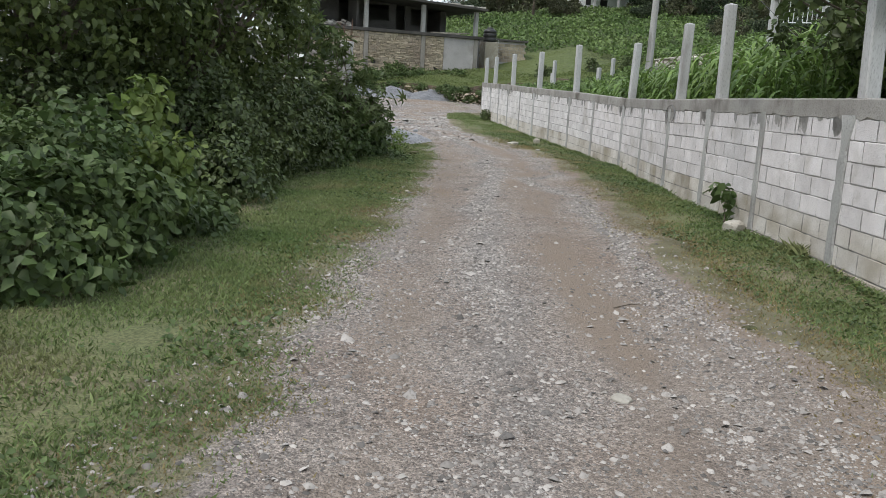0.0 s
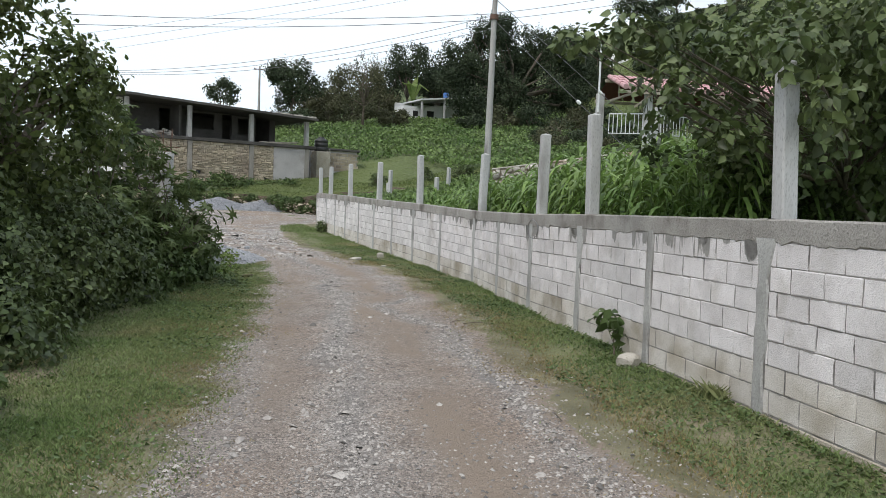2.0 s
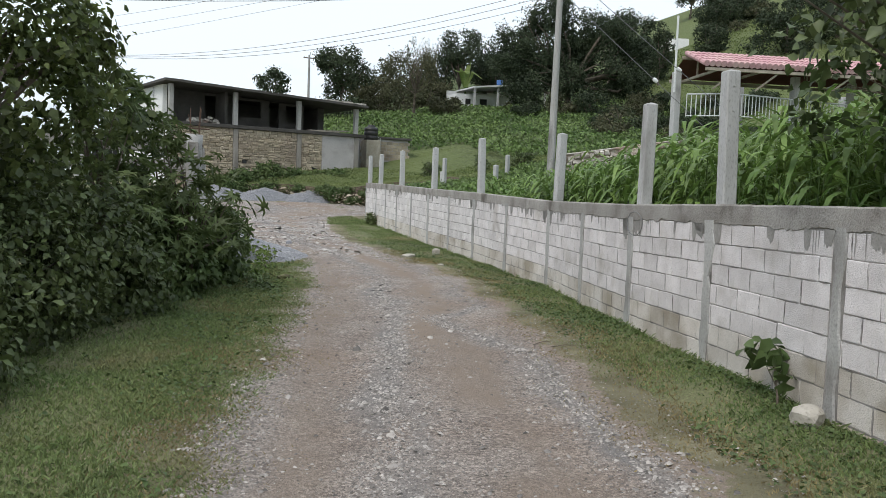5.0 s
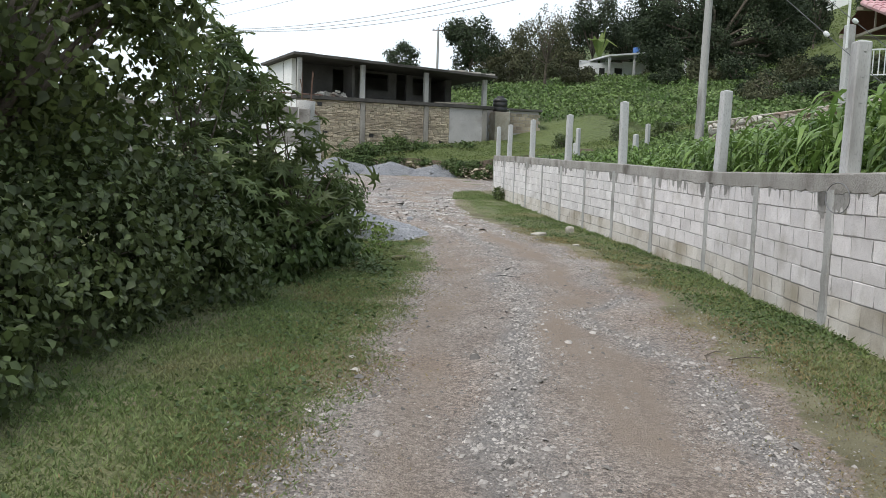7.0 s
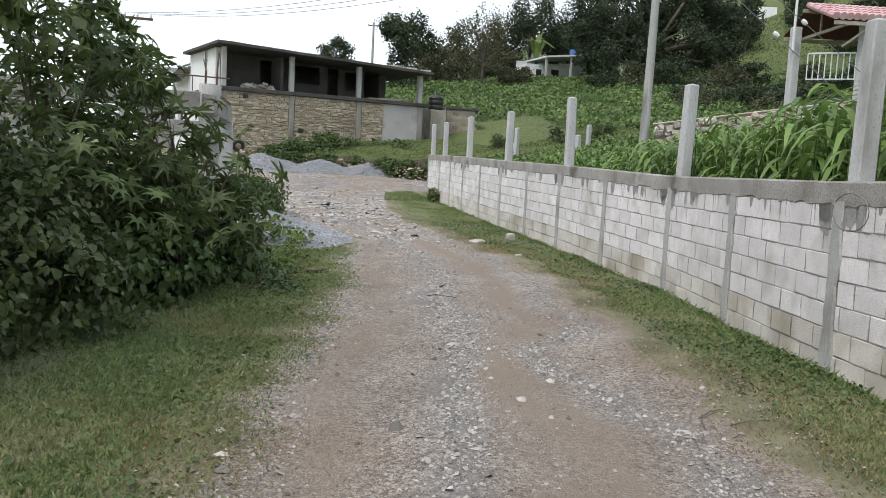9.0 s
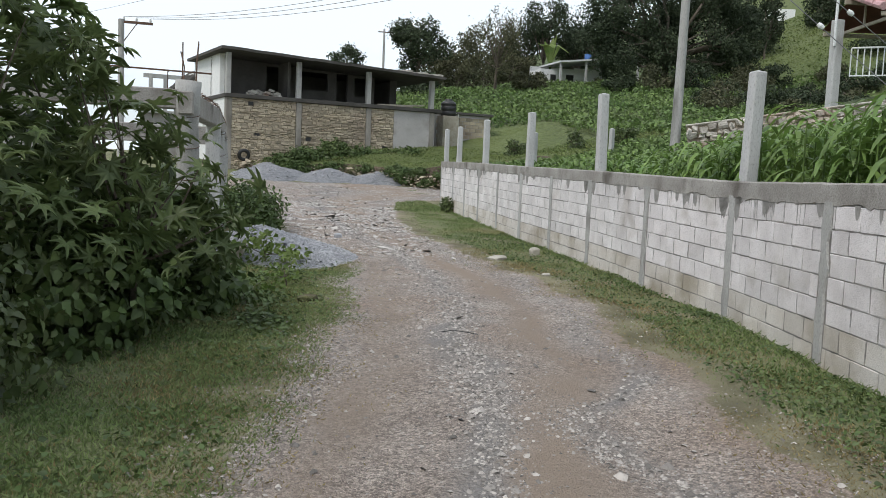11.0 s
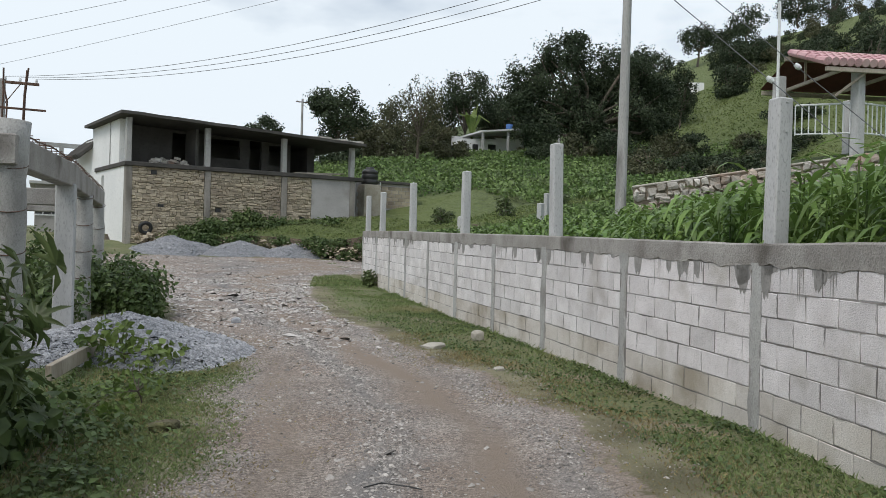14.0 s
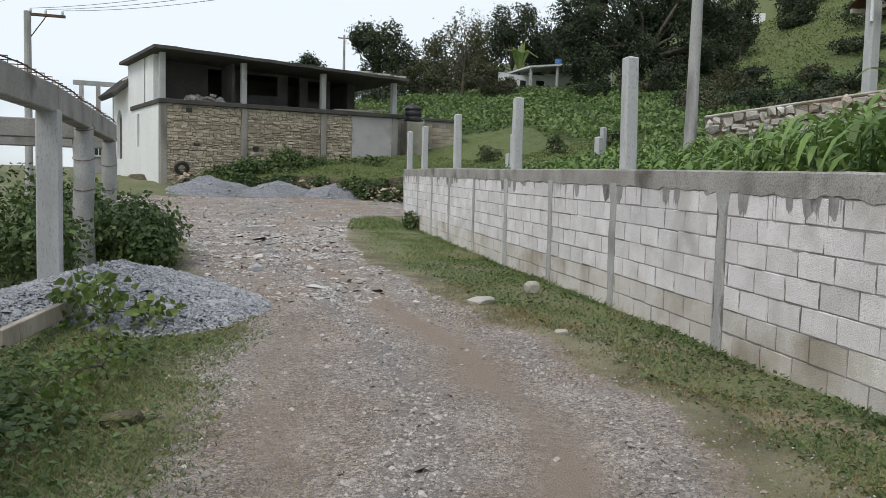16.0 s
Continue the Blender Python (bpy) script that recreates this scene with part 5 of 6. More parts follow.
UNDER = [(-0.7, 12.6, 0.4, 0.85, 1.2, 1.2), (-1.6, 11.2, 0.4, 1.2, 1.3, 1.2), (0.0, 14.0, 0.35, 0.85, 1.0, 1.15), (-1.0, 10.0, 0.1, 0.75, 1.2, 0.7), (-3.0, 10.0, 0.4, 1.6, 1.2, 1.2), (-1.2, 14.6, 0.8, 1.2, 1.4, 1.4), (-2.9, 13.2, 0.6, 1.3, 2.0, 1.4)]
plant("undergrowth", (-0.9, 12.3, -0.1), UNDER, 52000, 0.088, OVATE, "leaf_dark", "leafy undergrowth hiding the foot of the trees", "shrub", 38, inner=0.55, droop=1, r0=0.03)
plant("undergrowth", (-5.2, 11, -0.1), [(-5.0, 10.5, 0.8, 2.0, 2.2, 1.5), (-4.2, 14.5, 0.8, 1.6, 2.2, 1.6)], 6500, 0.16, OVATE, "leaf_dark", "leafy undergrowth hiding the foot of the trees", "shrub", 39, inner=0.5, droop=1, r0=0.03)
# castor bushes with star-shaped leaves
CASTOR = [(0.75, 16.3, 1.0, 0.85, 0.9, 0.85), (1.3, 17.0, 0.75, 0.75, 0.8, 0.75), (0.3, 16.6, 1.9, 0.75, 0.75, 0.75), (0.1, 16.6, 2.8, 0.7, 0.7, 0.7), (1.65, 17.3, 0.5, 0.6, 0.7, 0.5)]
plant("castor_bush", (0.9, 16.6, -0.1), CASTOR, 600, 0.24, PALM, "leaf_castor", "tall castor bush with large star-shaped leaves", "shrub", 40, inner=0.3, up=0.9, r0=0.05, gap=0.35, tips=[(0.4, 16.8, 3.1), (0.8, 16.3, 1.8), (1.35, 17.0, 1.45), (0.2, 16.4, 2.5), (1.7, 17.4, 1.0), (0.75, 16.9, 2.7), (1.0, 15.9, 1.5)])
plant("castor_bush", (0.0, 15.6, -0.1), [(-0.1, 15.6, 1.6, 0.9, 0.9, 0.9), (0.1, 15.7, 2.6, 0.6, 0.6, 0.6), (0.35, 15.3, 0.9, 0.9, 0.8, 0.8), (-0.4, 15.4, 3.2, 0.7, 0.7, 0.6)], 400, 0.22, PALM, "leaf_castor", "tall castor bush with large star-shaped leaves", "shrub", 41, inner=0.3, up=0.9, r0=0.05, gap=0.35)
plant("castor_bush", (1.2, 15.9, -0.1), [(1.1, 15.9, 1.65, 0.65, 0.5, 0.55), (1.6, 15.9, 1.25, 0.55, 0.5, 0.45), (0.85, 15.7, 2.3, 0.4, 0.4, 0.35), (1.9, 16.3, 0.85, 0.4, 0.4, 0.4), (1.1, 15.6, 0.8, 0.6, 0.5, 0.5)], 300, 0.2, PALM, "leaf_castor", "castor bush with large drooping star-shaped leaves", "shrub", 52, inner=0.25, up=0.8, r0=0.04, gap=0.35)
plant("undergrowth", (1.2, 16.2, -0.1), [(0.8, 15.7, 0.3, 0.75, 0.9, 0.6), (1.5, 17.0, 0.2, 0.65, 0.85, 0.45), (0.2, 16.6, 0.5, 0.9, 1.0, 0.8), (0.3, 18.2, 0.3, 0.9, 1.0, 0.6)], 11000, 0.11, OVATE, "leaf_vine", "leafy weeds below the castor bush", "shrub", 42, inner=0.5, droop=1, r0=0.02)
# weeds and shrubs round the concrete frame
plant("roadside_shrub", (2.55, 25.6, 0.2), [(2.55, 25.6, 0.65, 0.55, 0.8, 0.5), (2.2, 26.6, 0.6, 0.7, 0.9, 0.6), (2.7, 24.9, 0.45, 0.35, 0.4, 0.35)], 5200, 0.09, OVATE, "leaf_vine", "bushy green shrub at the edge of the track", "shrub", 43, inner=0.4, r0=0.03)
plant("weed_thicket", (1.2, 24.5, 0.2), [(1.4, 23.9, 0.55, 0.6, 0.9, 0.6), (0.6, 25.0, 0.7, 1.0, 1.4, 0.8), (1.6, 26.6, 0.7, 0.6, 1.0, 0.7), (0.2, 22.5, 0.6, 1.0, 1.3, 0.75), (-1.5, 23, 0.7, 1.5, 2.0, 0.9), (1.1, 29, 0.8, 1.0, 1.2, 0.8)], 14000, 0.10, OVATE, "leaf_vine", "thicket of tall weeds among the concrete columns", "shrub", 44, inner=0.4, r0=0.03)
plant("young_sprout", (2.55, 20.4, 0.1), [(2.5, 20.4, 0.45, 0.3, 0.35, 0.28), (2.9, 20.3, 0.25, 0.3, 0.25, 0.18), (2.2, 20.6, 0.3, 0.25, 0.3, 0.2)], 240, 0.1, OVATE, "leaf_light", "yellow-green sprouts growing through the gravel", "shrub", 45, inner=0.1, r0=0.012)
plant("young_sprout", (2.75, 18.6, 0.05), [(2.7, 18.7, 0.3, 0.3, 0.35, 0.28), (2.5, 18.1, 0.15, 0.4, 0.4, 0.2)], 220, 0.06, OVATE, "leaf_light", "yellow-green sprouts at the verge", "shrub", 46, inner=0.1, r0=0.012)
low = [(2.3, 17.6, 0.03, 0.5, 0.6, 0.12), (1.9, 18.6, 0.05, 0.6, 0.8, 0.22), (2.7, 19.4, 0.05, 0.45, 0.5, 0.14), (2.3, 16.4, 0.0, 0.5, 0.7, 0.12)]
plant("ground_weeds", (2.2, 18.0, 0.0), low, 3200, 0.06, OVATE, "leaf_vine", "low weeds spreading over the verge", "weeds", 47, inner=0.1, up=0.9, r0=0.008)
# heart-leaved plant at the wall foot
plant("wall_plant", (5.42, 8.45, -0.05), [(5.5, 8.72, 0.36, 0.14, 0.2, 0.14), (5.48, 8.5, 0.2, 0.08, 0.12, 0.1)], 46, 0.15, OVATE, "leaf_vine", "heart-leaved plant growing at the foot of the block wall", "plant", 48, inner=0.3, droop=1, r0=0.012)
plant("wall_plant", (8.75, 33.2, 0.4), [(8.75, 33.2, 0.62, 0.22, 0.35, 0.25)], 500, 0.09, OVATE, "leaf_dark", "small dark shrub at the foot of the block wall", "plant", 49, inner=0.2, r0=0.02)
# weeds on the bank before the stone house
plant("bank_weeds", (6.0, 49.8, 1.5), [(4.6, 50.1, 1.95, 0.9, 0.6, 0.5), (6.3, 50.1, 2.2, 1.4, 0.7, 0.6), (8.4, 50.4, 2.5, 1.3, 0.7, 0.5), (10.0, 50.3, 2.5, 0.8, 0.5, 0.4), (7.6, 49.1, 1.75, 0.9, 0.5, 0.45), (9.3, 48.6, 1.8, 0.9, 0.5, 0.4), (10.7, 47.3, 1.75, 0.8, 0.4, 0.3), (12.3, 46.3, 1.75, 0.7, 0.35, 0.25), (5.4, 49.9, 2.3, 0.6, 0.5, 0.5), (7.3, 50.4, 2.7, 0.9, 0.5, 0.6), (11.2, 50.0, 2.7, 0.9, 0.5, 0.35)], 13000, 0.15, OVATE, "leaf_vine", "rank weeds on the bank before the stone house", "weeds", 50, inner=0.3, r0=0.03)
# tree behind the wall whose boughs hang over it
OVER = [(8.3, 8.6, 3.6, 1.8, 1.5, 1.1), (7.0, 8.9, 3.1, 1.05, 0.8, 0.65), (9.6, 8.2, 3.8, 2.0, 1.8, 1.5), (8.2, 7.2, 2.9, 1.5, 1.3, 1.1), (7.4, 6.6, 3.6, 1.3, 1.4, 1.0), (8.8, 8.4, 2.2, 1.2, 1.2, 0.9), (8.2, 9.6, 2.6, 0.8, 0.7, 0.55), (6.9, 9.4, 2.55, 0.45, 0.5, 0.45), (7.3, 8.6, 2.3, 0.6, 0.6, 0.5), (6.3, 8.0, 3.4, 0.7, 0.7, 0.4), (5.3, 8.0, 3.5, 0.7, 0.5, 0.3), (5.6, 7.6, 3.0, 0.45, 0.5, 0.3), (5.7, 6.6, 3.15, 0.5, 0.5, 0.4), (6.2, 6.6, 2.45, 0.4, 0.5, 0.5), (4.4, 8.0, 3.35, 0.3, 0.35, 0.2), (6.1, 7.5, 2.5, 0.35, 0.4, 0.25), (5.05, 5.75, 2.95, 0.3, 0.25, 0.22), (5.3, 5.6, 2.6, 0.22, 0.2, 0.28)]
plant("overhanging_tree", (9.3, 7.9, 1.2), OVER, 17000, 0.125, OVATE, "leaf_dark", "dark broad-leaved tree hanging over the block wall", "tree", 51, inner=0.15, droop=1, r0=0.05, gap=0.12)

# far trees
def far_tree(x, y, z, rx, rz, seed, mat="leaf_far", n=2600, size=0.3, label="dark leafy tree on the hillside", lobes=14, gap=0.5, skirt=False):
    r = np.random.default_rng(seed)
    g0 = float(z_high(x, y))
    balls = [(x, y, z, rx * 0.6, rx * 0.6, rz * 0.62)]
    for _ in range(lobes):
        d = r.normal(size=3)
        d /= np.linalg.norm(d)
        k = r.uniform(0.24, 0.42)
        balls.append((x + rx * 0.68 * d[0], y + rx * 0.68 * d[1], z + rz * 0.68 * d[2], rx * k, rx * k, rz * k))
    tips = [(b[0], b[1], b[2] + b[5] * 0.6) for b in balls]
    if skirt:
        for _ in range(7):
            a, q = r.uniform(0, 2 * math.pi), r.uniform(0.3, 0.95)
            balls.append((x + rx * q * math.cos(a), y + rx * q * math.sin(a), g0 + 0.4, rx * 0.4, rx * 0.4, max(0.8, (z - g0) * 0.35)))
    return plant("hill_tree", (x, y, g0), balls, n, size, SMALL, mat, label, "tree", seed, tips=tips, inner=0.35, r0=0.05 * rx + 0.03, group="trees on the hillside", gap=gap)


far_tree(18.4, 80, 13.2, 3.2, 3.1, 60, n=15000, size=0.28, label="round dark tree behind the house", gap=0.2, skirt=True)
far_tree(24.0, 75, 13.0, 2.7, 3.9, 61, "leaf_olive", n=7000, size=0.2, label="thin-crowned tree with bare boughs", lobes=18, gap=1.0)
far_tree(35.2, 92, 18.6, 3.6, 3.3, 62, n=13000, label="round dark tree behind the hut", gap=0.2, skirt=True)
far_tree(40.2, 95, 17.6, 3.4, 3.4, 63, n=11000, gap=0.2, skirt=True)
far_tree(28.2, 95, 15.6, 3.4, 3.6, 64, "leaf_olive", n=10000, gap=0.3, skirt=True)
far_tree(23.0, 84, 11.4, 2.6, 2.0, 65, "leaf_olive", n=6000, label="olive-green shrubs behind the house", gap=0.3, skirt=True)
far_tree(31.0, 90, 13.2, 2.8, 2.6, 68, "leaf_olive", n=8000, gap=0.3, skirt=True)
far_tree(27.6, 76, 10.4, 1.7, 1.4, 67, "leaf_olive", n=4000, size=0.22, label="round olive-green shrub on the slope", gap=0.3)
far_tree(15.9, 110, 15.6, 2.8, 2.2, 69, n=4000, size=0.34, label="distant tree against the sky", gap=0.9)
far_tree(33.8, 96, 17.0, 2.9, 3.3, 82, n=10000, gap=0.15, skirt=True)
far_tree(40.7, 97, 17.2, 3.4, 3.9, 83, n=12000, gap=0.15, skirt=True)
far_tree(23.5, 92, 13.7, 2.7, 2.2, 84, "leaf_olive", n=8000, gap=0.2, skirt=True)
far_tree(27.3, 88, 13.0, 2.7, 2.4, 85, "leaf_olive", n=8000, gap=0.2, skirt=True)
far_tree(40.2, 89, 16.0, 3.4, 4.0, 86, n=12000, gap=0.15, skirt=True)
# the wide oak, its crown in boughs over leaning limbs
OAK = [(36.2, 74, 16.4, 3.0, 2.8, 3.0), (33.6, 73.6, 16.6, 2.3, 2.3, 2.0), (36.9, 74, 19.4, 2.6, 2.4, 1.9), (39.6, 75, 18.0, 2.6, 2.5, 2.4), (42.6, 74, 18.6, 2.9, 2.6, 2.6), (46.0, 74, 18.6, 2.5, 2.4, 2.4), (39.0, 73.5, 13.6, 3.0, 2.6, 2.2), (34.4, 73, 12.6, 2.2, 2.1, 1.8), (44.0, 73.5, 14.4, 3.2, 2.8, 2.4), (48.0, 74.5, 16.6, 2.0, 2.0, 2.2), (32.6, 73, 14.8, 1.5, 1.5, 1.4), (38.4, 74, 20.8, 1.3, 1.3, 0.9), (34.9, 74, 18.9, 1.3, 1.3, 1.0), (47.0, 73.5, 13.6, 2.0, 2.0, 1.8), (41.2, 75, 16.0, 2.6, 2.4, 2.0)]
plant("hill_tree", (40.0, 74, float(z_high(40.0, 74))), OAK, 80000, 0.25, SMALL, "leaf_far", "wide dark oak with leaning limbs on the hillside", "tree", 66, inner=0.3, r0=0.42, group="trees on the hillside", gap=0.35)
for k, (x, y, s_) in enumerate(((36.4, 70, 1.5), (39.0, 69, 1.8), (42.2, 69, 1.7), (45.4, 70, 1.9), (33.6, 71, 1.1), (48.5, 71, 1.6))):
    far_tree(x, y, float(z_high(x, y)) + s_ * 0.45, s_ * 1.4, s_, 90 + k, "leaf_far" if k % 3 else "leaf_olive", n=4500, size=0.24, label="dark shrub below the oak", lobes=8, gap=0.2)
# trees on the skyline and on the grassy slope
far_tree(111, 150, 47.5, 4.6, 4.2, 70, n=5000, size=0.5, gap=0.5)
far_tree(124, 150, 53, 5.0, 4.6, 71, n=5000, size=0.5, gap=0.4)
far_tree(119, 152, 49.5, 3.2, 3.0, 72, n=3000, size=0.5, gap=0.5)
far_tree(138, 150, 59, 5.0, 5.0, 73, n=5000, size=0.5, gap=0.4)
far_tree(148, 150, 62, 7.5, 6.0, 74, n=6000, size=0.5, gap=0.2)
far_tree(88.0, 110, 31.8, 5.6, 5.0, 75, n=14000, size=0.34, label="dark round tree on the grassy slope", gap=0.3)
far_tree(57.6, 90, 22.6, 3.3, 3.6, 87, n=11000, gap=0.3, skirt=True)
far_tree(57.4, 86, 19.6, 2.6, 2.7, 88, n=8000, gap=0.3, skirt=True)
far_tree(50.3, 84, 20.6, 2.9, 3.2, 89, n=10000, gap=0.3, skirt=True)
far_tree(55.9, 82, 19.3, 1.7, 3.3, 76, n=6000, size=0.28, gap=0.9)
far_tree(66.9, 74, 22.1, 3.7, 2.6, 77, n=12000, size=0.28, gap=0.3, skirt=True)
far_tree(72.0, 72, 23.3, 3.7, 3.7, 78, n=12000, size=0.28, gap=0.3, skirt=True)
far_tree(59.6, 70, 14.8, 3.2, 1.7, 79, n=8000, size=0.28, gap=0.3, skirt=True)
far_tree(89.4, 110, 34.1, 3.7, 2.0, 80, n=5000, size=0.36, gap=0.4)
far_tree(69.2, 90, 23.5, 2.9, 2.6, 81, n=8000, size=0.3, gap=0.3, skirt=True)
rr = np.random.default_rng(90)
for k in range(30):
    u = k / 29
    x, y = 33.0 + 21 * u + rr.normal(scale=0.7), 57.5 + 7 * u + rr.normal(scale=2.2)
    s_ = rr.uniform(0.9, 1.7)
    far_tree(x, y, float(z_high(x, y)) + s_ * 0.3, s_ * 1.3, s_ * 0.8, 300 + k, "leaf_far" if k % 3 else "leaf_olive", n=2000, size=0.22, label="dark shrub in the hedge below the grassy slope", lobes=7, gap=0.2)
for k in range(64):
    y = rr.uniform(74, 140)
    x = rr.uniform(0.7, 1.0) * y + 8
    s_ = rr.uniform(0.9, 2.5)
    far_tree(x, y, float(z_high(x, y)) + s_ * 0.4, s_, s_ * 0.75, 400 + k, "leaf_far" if k % 3 else "leaf_olive", n=1300, size=0.28, label="dark shrub on the green hillside", lobes=7, gap=0.2)
for k, (x, y, s_) in enumerate(((36.8, 81.5, 0.6), (39.4, 81, 1.2), (30.2, 80.5, 0.9), (28.6, 79, 0.8))):
    far_tree(x, y, float(z_high(x, y)) + 0.6 * s_, s_ * 1.3, s_, 230 + k, "leaf_far" if k % 2 else "leaf_olive", n=3000, size=0.22, label="leafy shrub before the white hut", lobes=7, gap=0.2)
for k, (x, y) in enumerate(((15.4, 45.5), (17.6, 43.2), (19.4, 42.0))):
    far_tree(x, y, float(z_high(x, y)) + 0.35, 0.8, 0.55, 250 + k, "leaf_dark", n=1500, size=0.13, label="low dark shrub on the grassy bank", lobes=7, gap=0.3)
plant("bank_weeds", (11.5, 45.5, 1.2), [(10.4, 46.6, 1.5, 0.8, 0.5, 0.45), (12.2, 45.0, 1.6, 0.9, 0.5, 0.4), (13.4, 44.0, 1.5, 0.6, 0.5, 0.4), (11.4, 45.6, 1.2, 0.7, 0.4, 0.3)], 5000, 0.14, OVATE, "leaf_vine", "rank weeds hanging over the earth bank", "weeds", 55, inner=0.3, r0=0.03)
plant("bank_weeds", (8.6, 48.8, 1.4), [(5.2, 49.2, 1.7, 0.9, 0.4, 0.4), (7.0, 48.8, 1.75, 0.8, 0.4, 0.35), (8.8, 48.2, 1.8, 0.7, 0.35, 0.3), (9.9, 47.2, 1.75, 0.6, 0.35, 0.3), (11.0, 46.0, 1.7, 0.6, 0.3, 0.25), (13.6, 44.8, 1.6, 0.5, 0.4, 0.3), (14.2, 43.2, 1.3, 0.4, 0.5, 0.3)], 8000, 0.12, OVATE, "leaf_vine", "trailing weeds along the top of the cut bank", "weeds", 57, inner=0.2, r0=0.02)
r = np.random.default_rng(56)
by = r.uniform(43.6, 51.5, 900)
bx = np.interp(by, EDGE_Y, EDGE_X) - 0.1 + r.normal(scale=0.3, size=900)
rub = part("bank_rubble", pebbles("bank_rubble", np.stack([bx, by, np.interp(by, ZY[:, 0], ZY[:, 1]) + r.uniform(0.0, 0.6, 900)], 1), 0.1, r, 0.8), "stone")
tagged(rub, "broken stones and clods along the cut earth bank", "rubble", kind="stuff")
# banana plant
r = np.random.default_rng(140)
ban = thing("banana_plant", pose(34.3, 88, float(z_high(34.3, 88)) + 0.6), "pale green banana plant beside the hut", "plant")
part("stem", Geo().tube([(0, 0, 0), (0, 0, 2.6)], [0.22, 0.14], 8), "crop", ban)
for k in range(7):
    a = k * 0.9
    pts = [(0.2 * math.cos(a), 0.2 * math.sin(a), 2.5), ((0.35 + 0.1 * k) * math.cos(a), (0.35 + 0.1 * k) * math.sin(a), 4.2), ((0.6 + 0.25 * k) * math.cos(a), (0.6 + 0.25 * k) * math.sin(a), 5.5 - 0.35 * k)]
    g = Geo()
    v, f = [], []
    for j, (p, w) in enumerate(zip(pts, (0.1, 0.4, 0.08))):
        v += [(p[0] - w * math.sin(a), p[1] + w * math.cos(a), p[2]), (p[0], p[1], p[2] + 0.08), (p[0] + w * math.sin(a), p[1] - w * math.cos(a), p[2])]
    for j in range(2):
        f += [(3 * j, 3 * j + 1, 3 * j + 4, 3 * j + 3), (3 * j + 1, 3 * j + 2, 3 * j + 5, 3 * j + 4)]
    part("leaf", g.add(v, f), "leaf_light", ban)

# maize behind the wall
def maize(seed, spots):
    r = np.random.default_rng(seed)
    V, F, n0 = [], [], 0
    for x, y, h in spots:
        z0 = float(z_high(x, y))
        lip = np.interp(y, [p[1] for p in WALL], WALL_TOP) - 0.12
        lead = min(max((x - np.interp(y, EDGE_Y, EDGE_X)) / 2.5, 0), 1)
        z0 = min(z0, lip) * (1 - lead) + z0 * lead
        sv = []
        for z, w in ((0, 0.016), (h * 0.75, 0.008)):
            sv += [(x + w, y, z0 + z), (x - w * 0.5, y + w, z0 + z), (x - w * 0.5, y - w, z0 + z)]
        V.append(np.array(sv))
        F += [(n0, n0 + 1, n0 + 4, n0 + 3), (n0 + 1, n0 + 2, n0 + 5, n0 + 4), (n0 + 2, n0, n0 + 3, n0 + 5)]
        n0 += 6
        a = r.uniform(0, 6.28)
        for k in range(r.integers(11, 16)):
            a += math.pi + r.normal(scale=0.5)
            zb = z0 + h * (0.12 + 0.058 * k)
            L = h * r.uniform(0.3, 0.52)
            ca, sa = math.cos(a), math.sin(a)
            rise, drop = r.uniform(0.35, 0.75), r.uniform(0.9, 1.5)
            rows = []
            for u, w in ((0, 0.016), (0.3, 0.034), (0.6, 0.032), (0.85, 0.018), (1.0, 0.003)):
                d = L * u * (1 - 0.22 * u)
                z = zb + L * (rise * u - drop * u * u * 0.8)
                px, py = x + ca * d, y + sa * d
                rows += [(px - sa * w, py + ca * w, z + 0.012), (px + sa * w, py - ca * w, z + 0.012)]
            V.append(np.array(rows))
            F += [(n0 + 2 * j, n0 + 2 * j + 1, n0 + 2 * j + 3, n0 + 2 * j + 2) for j in range(4)]
            n0 += 10
    return np_mesh("maize", np.concatenate(V), np.array(F))


r = np.random.default_rng(150)
spots = []
for y in np.arange(8.6, 27.5, 0.31):
    for d in np.arange(0.45, 11.0, 0.28 if y < 20 else 0.38):
        if d > 7 and y < 10:
            continue
        h = np.interp(y, [9, 14, 18, 22, 27], [1.7, 1.7, 1.25, 0.66, 0.45]) * np.interp(d, [0.4, 1.5, 6, 11], [0.72, 0.95, 1.1, 1.0])
        px, py = np.interp(y, EDGE_Y, EDGE_X) + d + r.normal(scale=0.07), y + r.normal(scale=0.09)
        if py > 26 - 0.62 * (px - 13.7) and px > 13:
            continue
        spots.append((px, py, h * r.uniform(0.75, 1.15)))
mz = part("maize_field", maize(151, spots), "maize")
tagged(mz, "stand of bright green young maize behind the wall", "maize", kind="stuff")

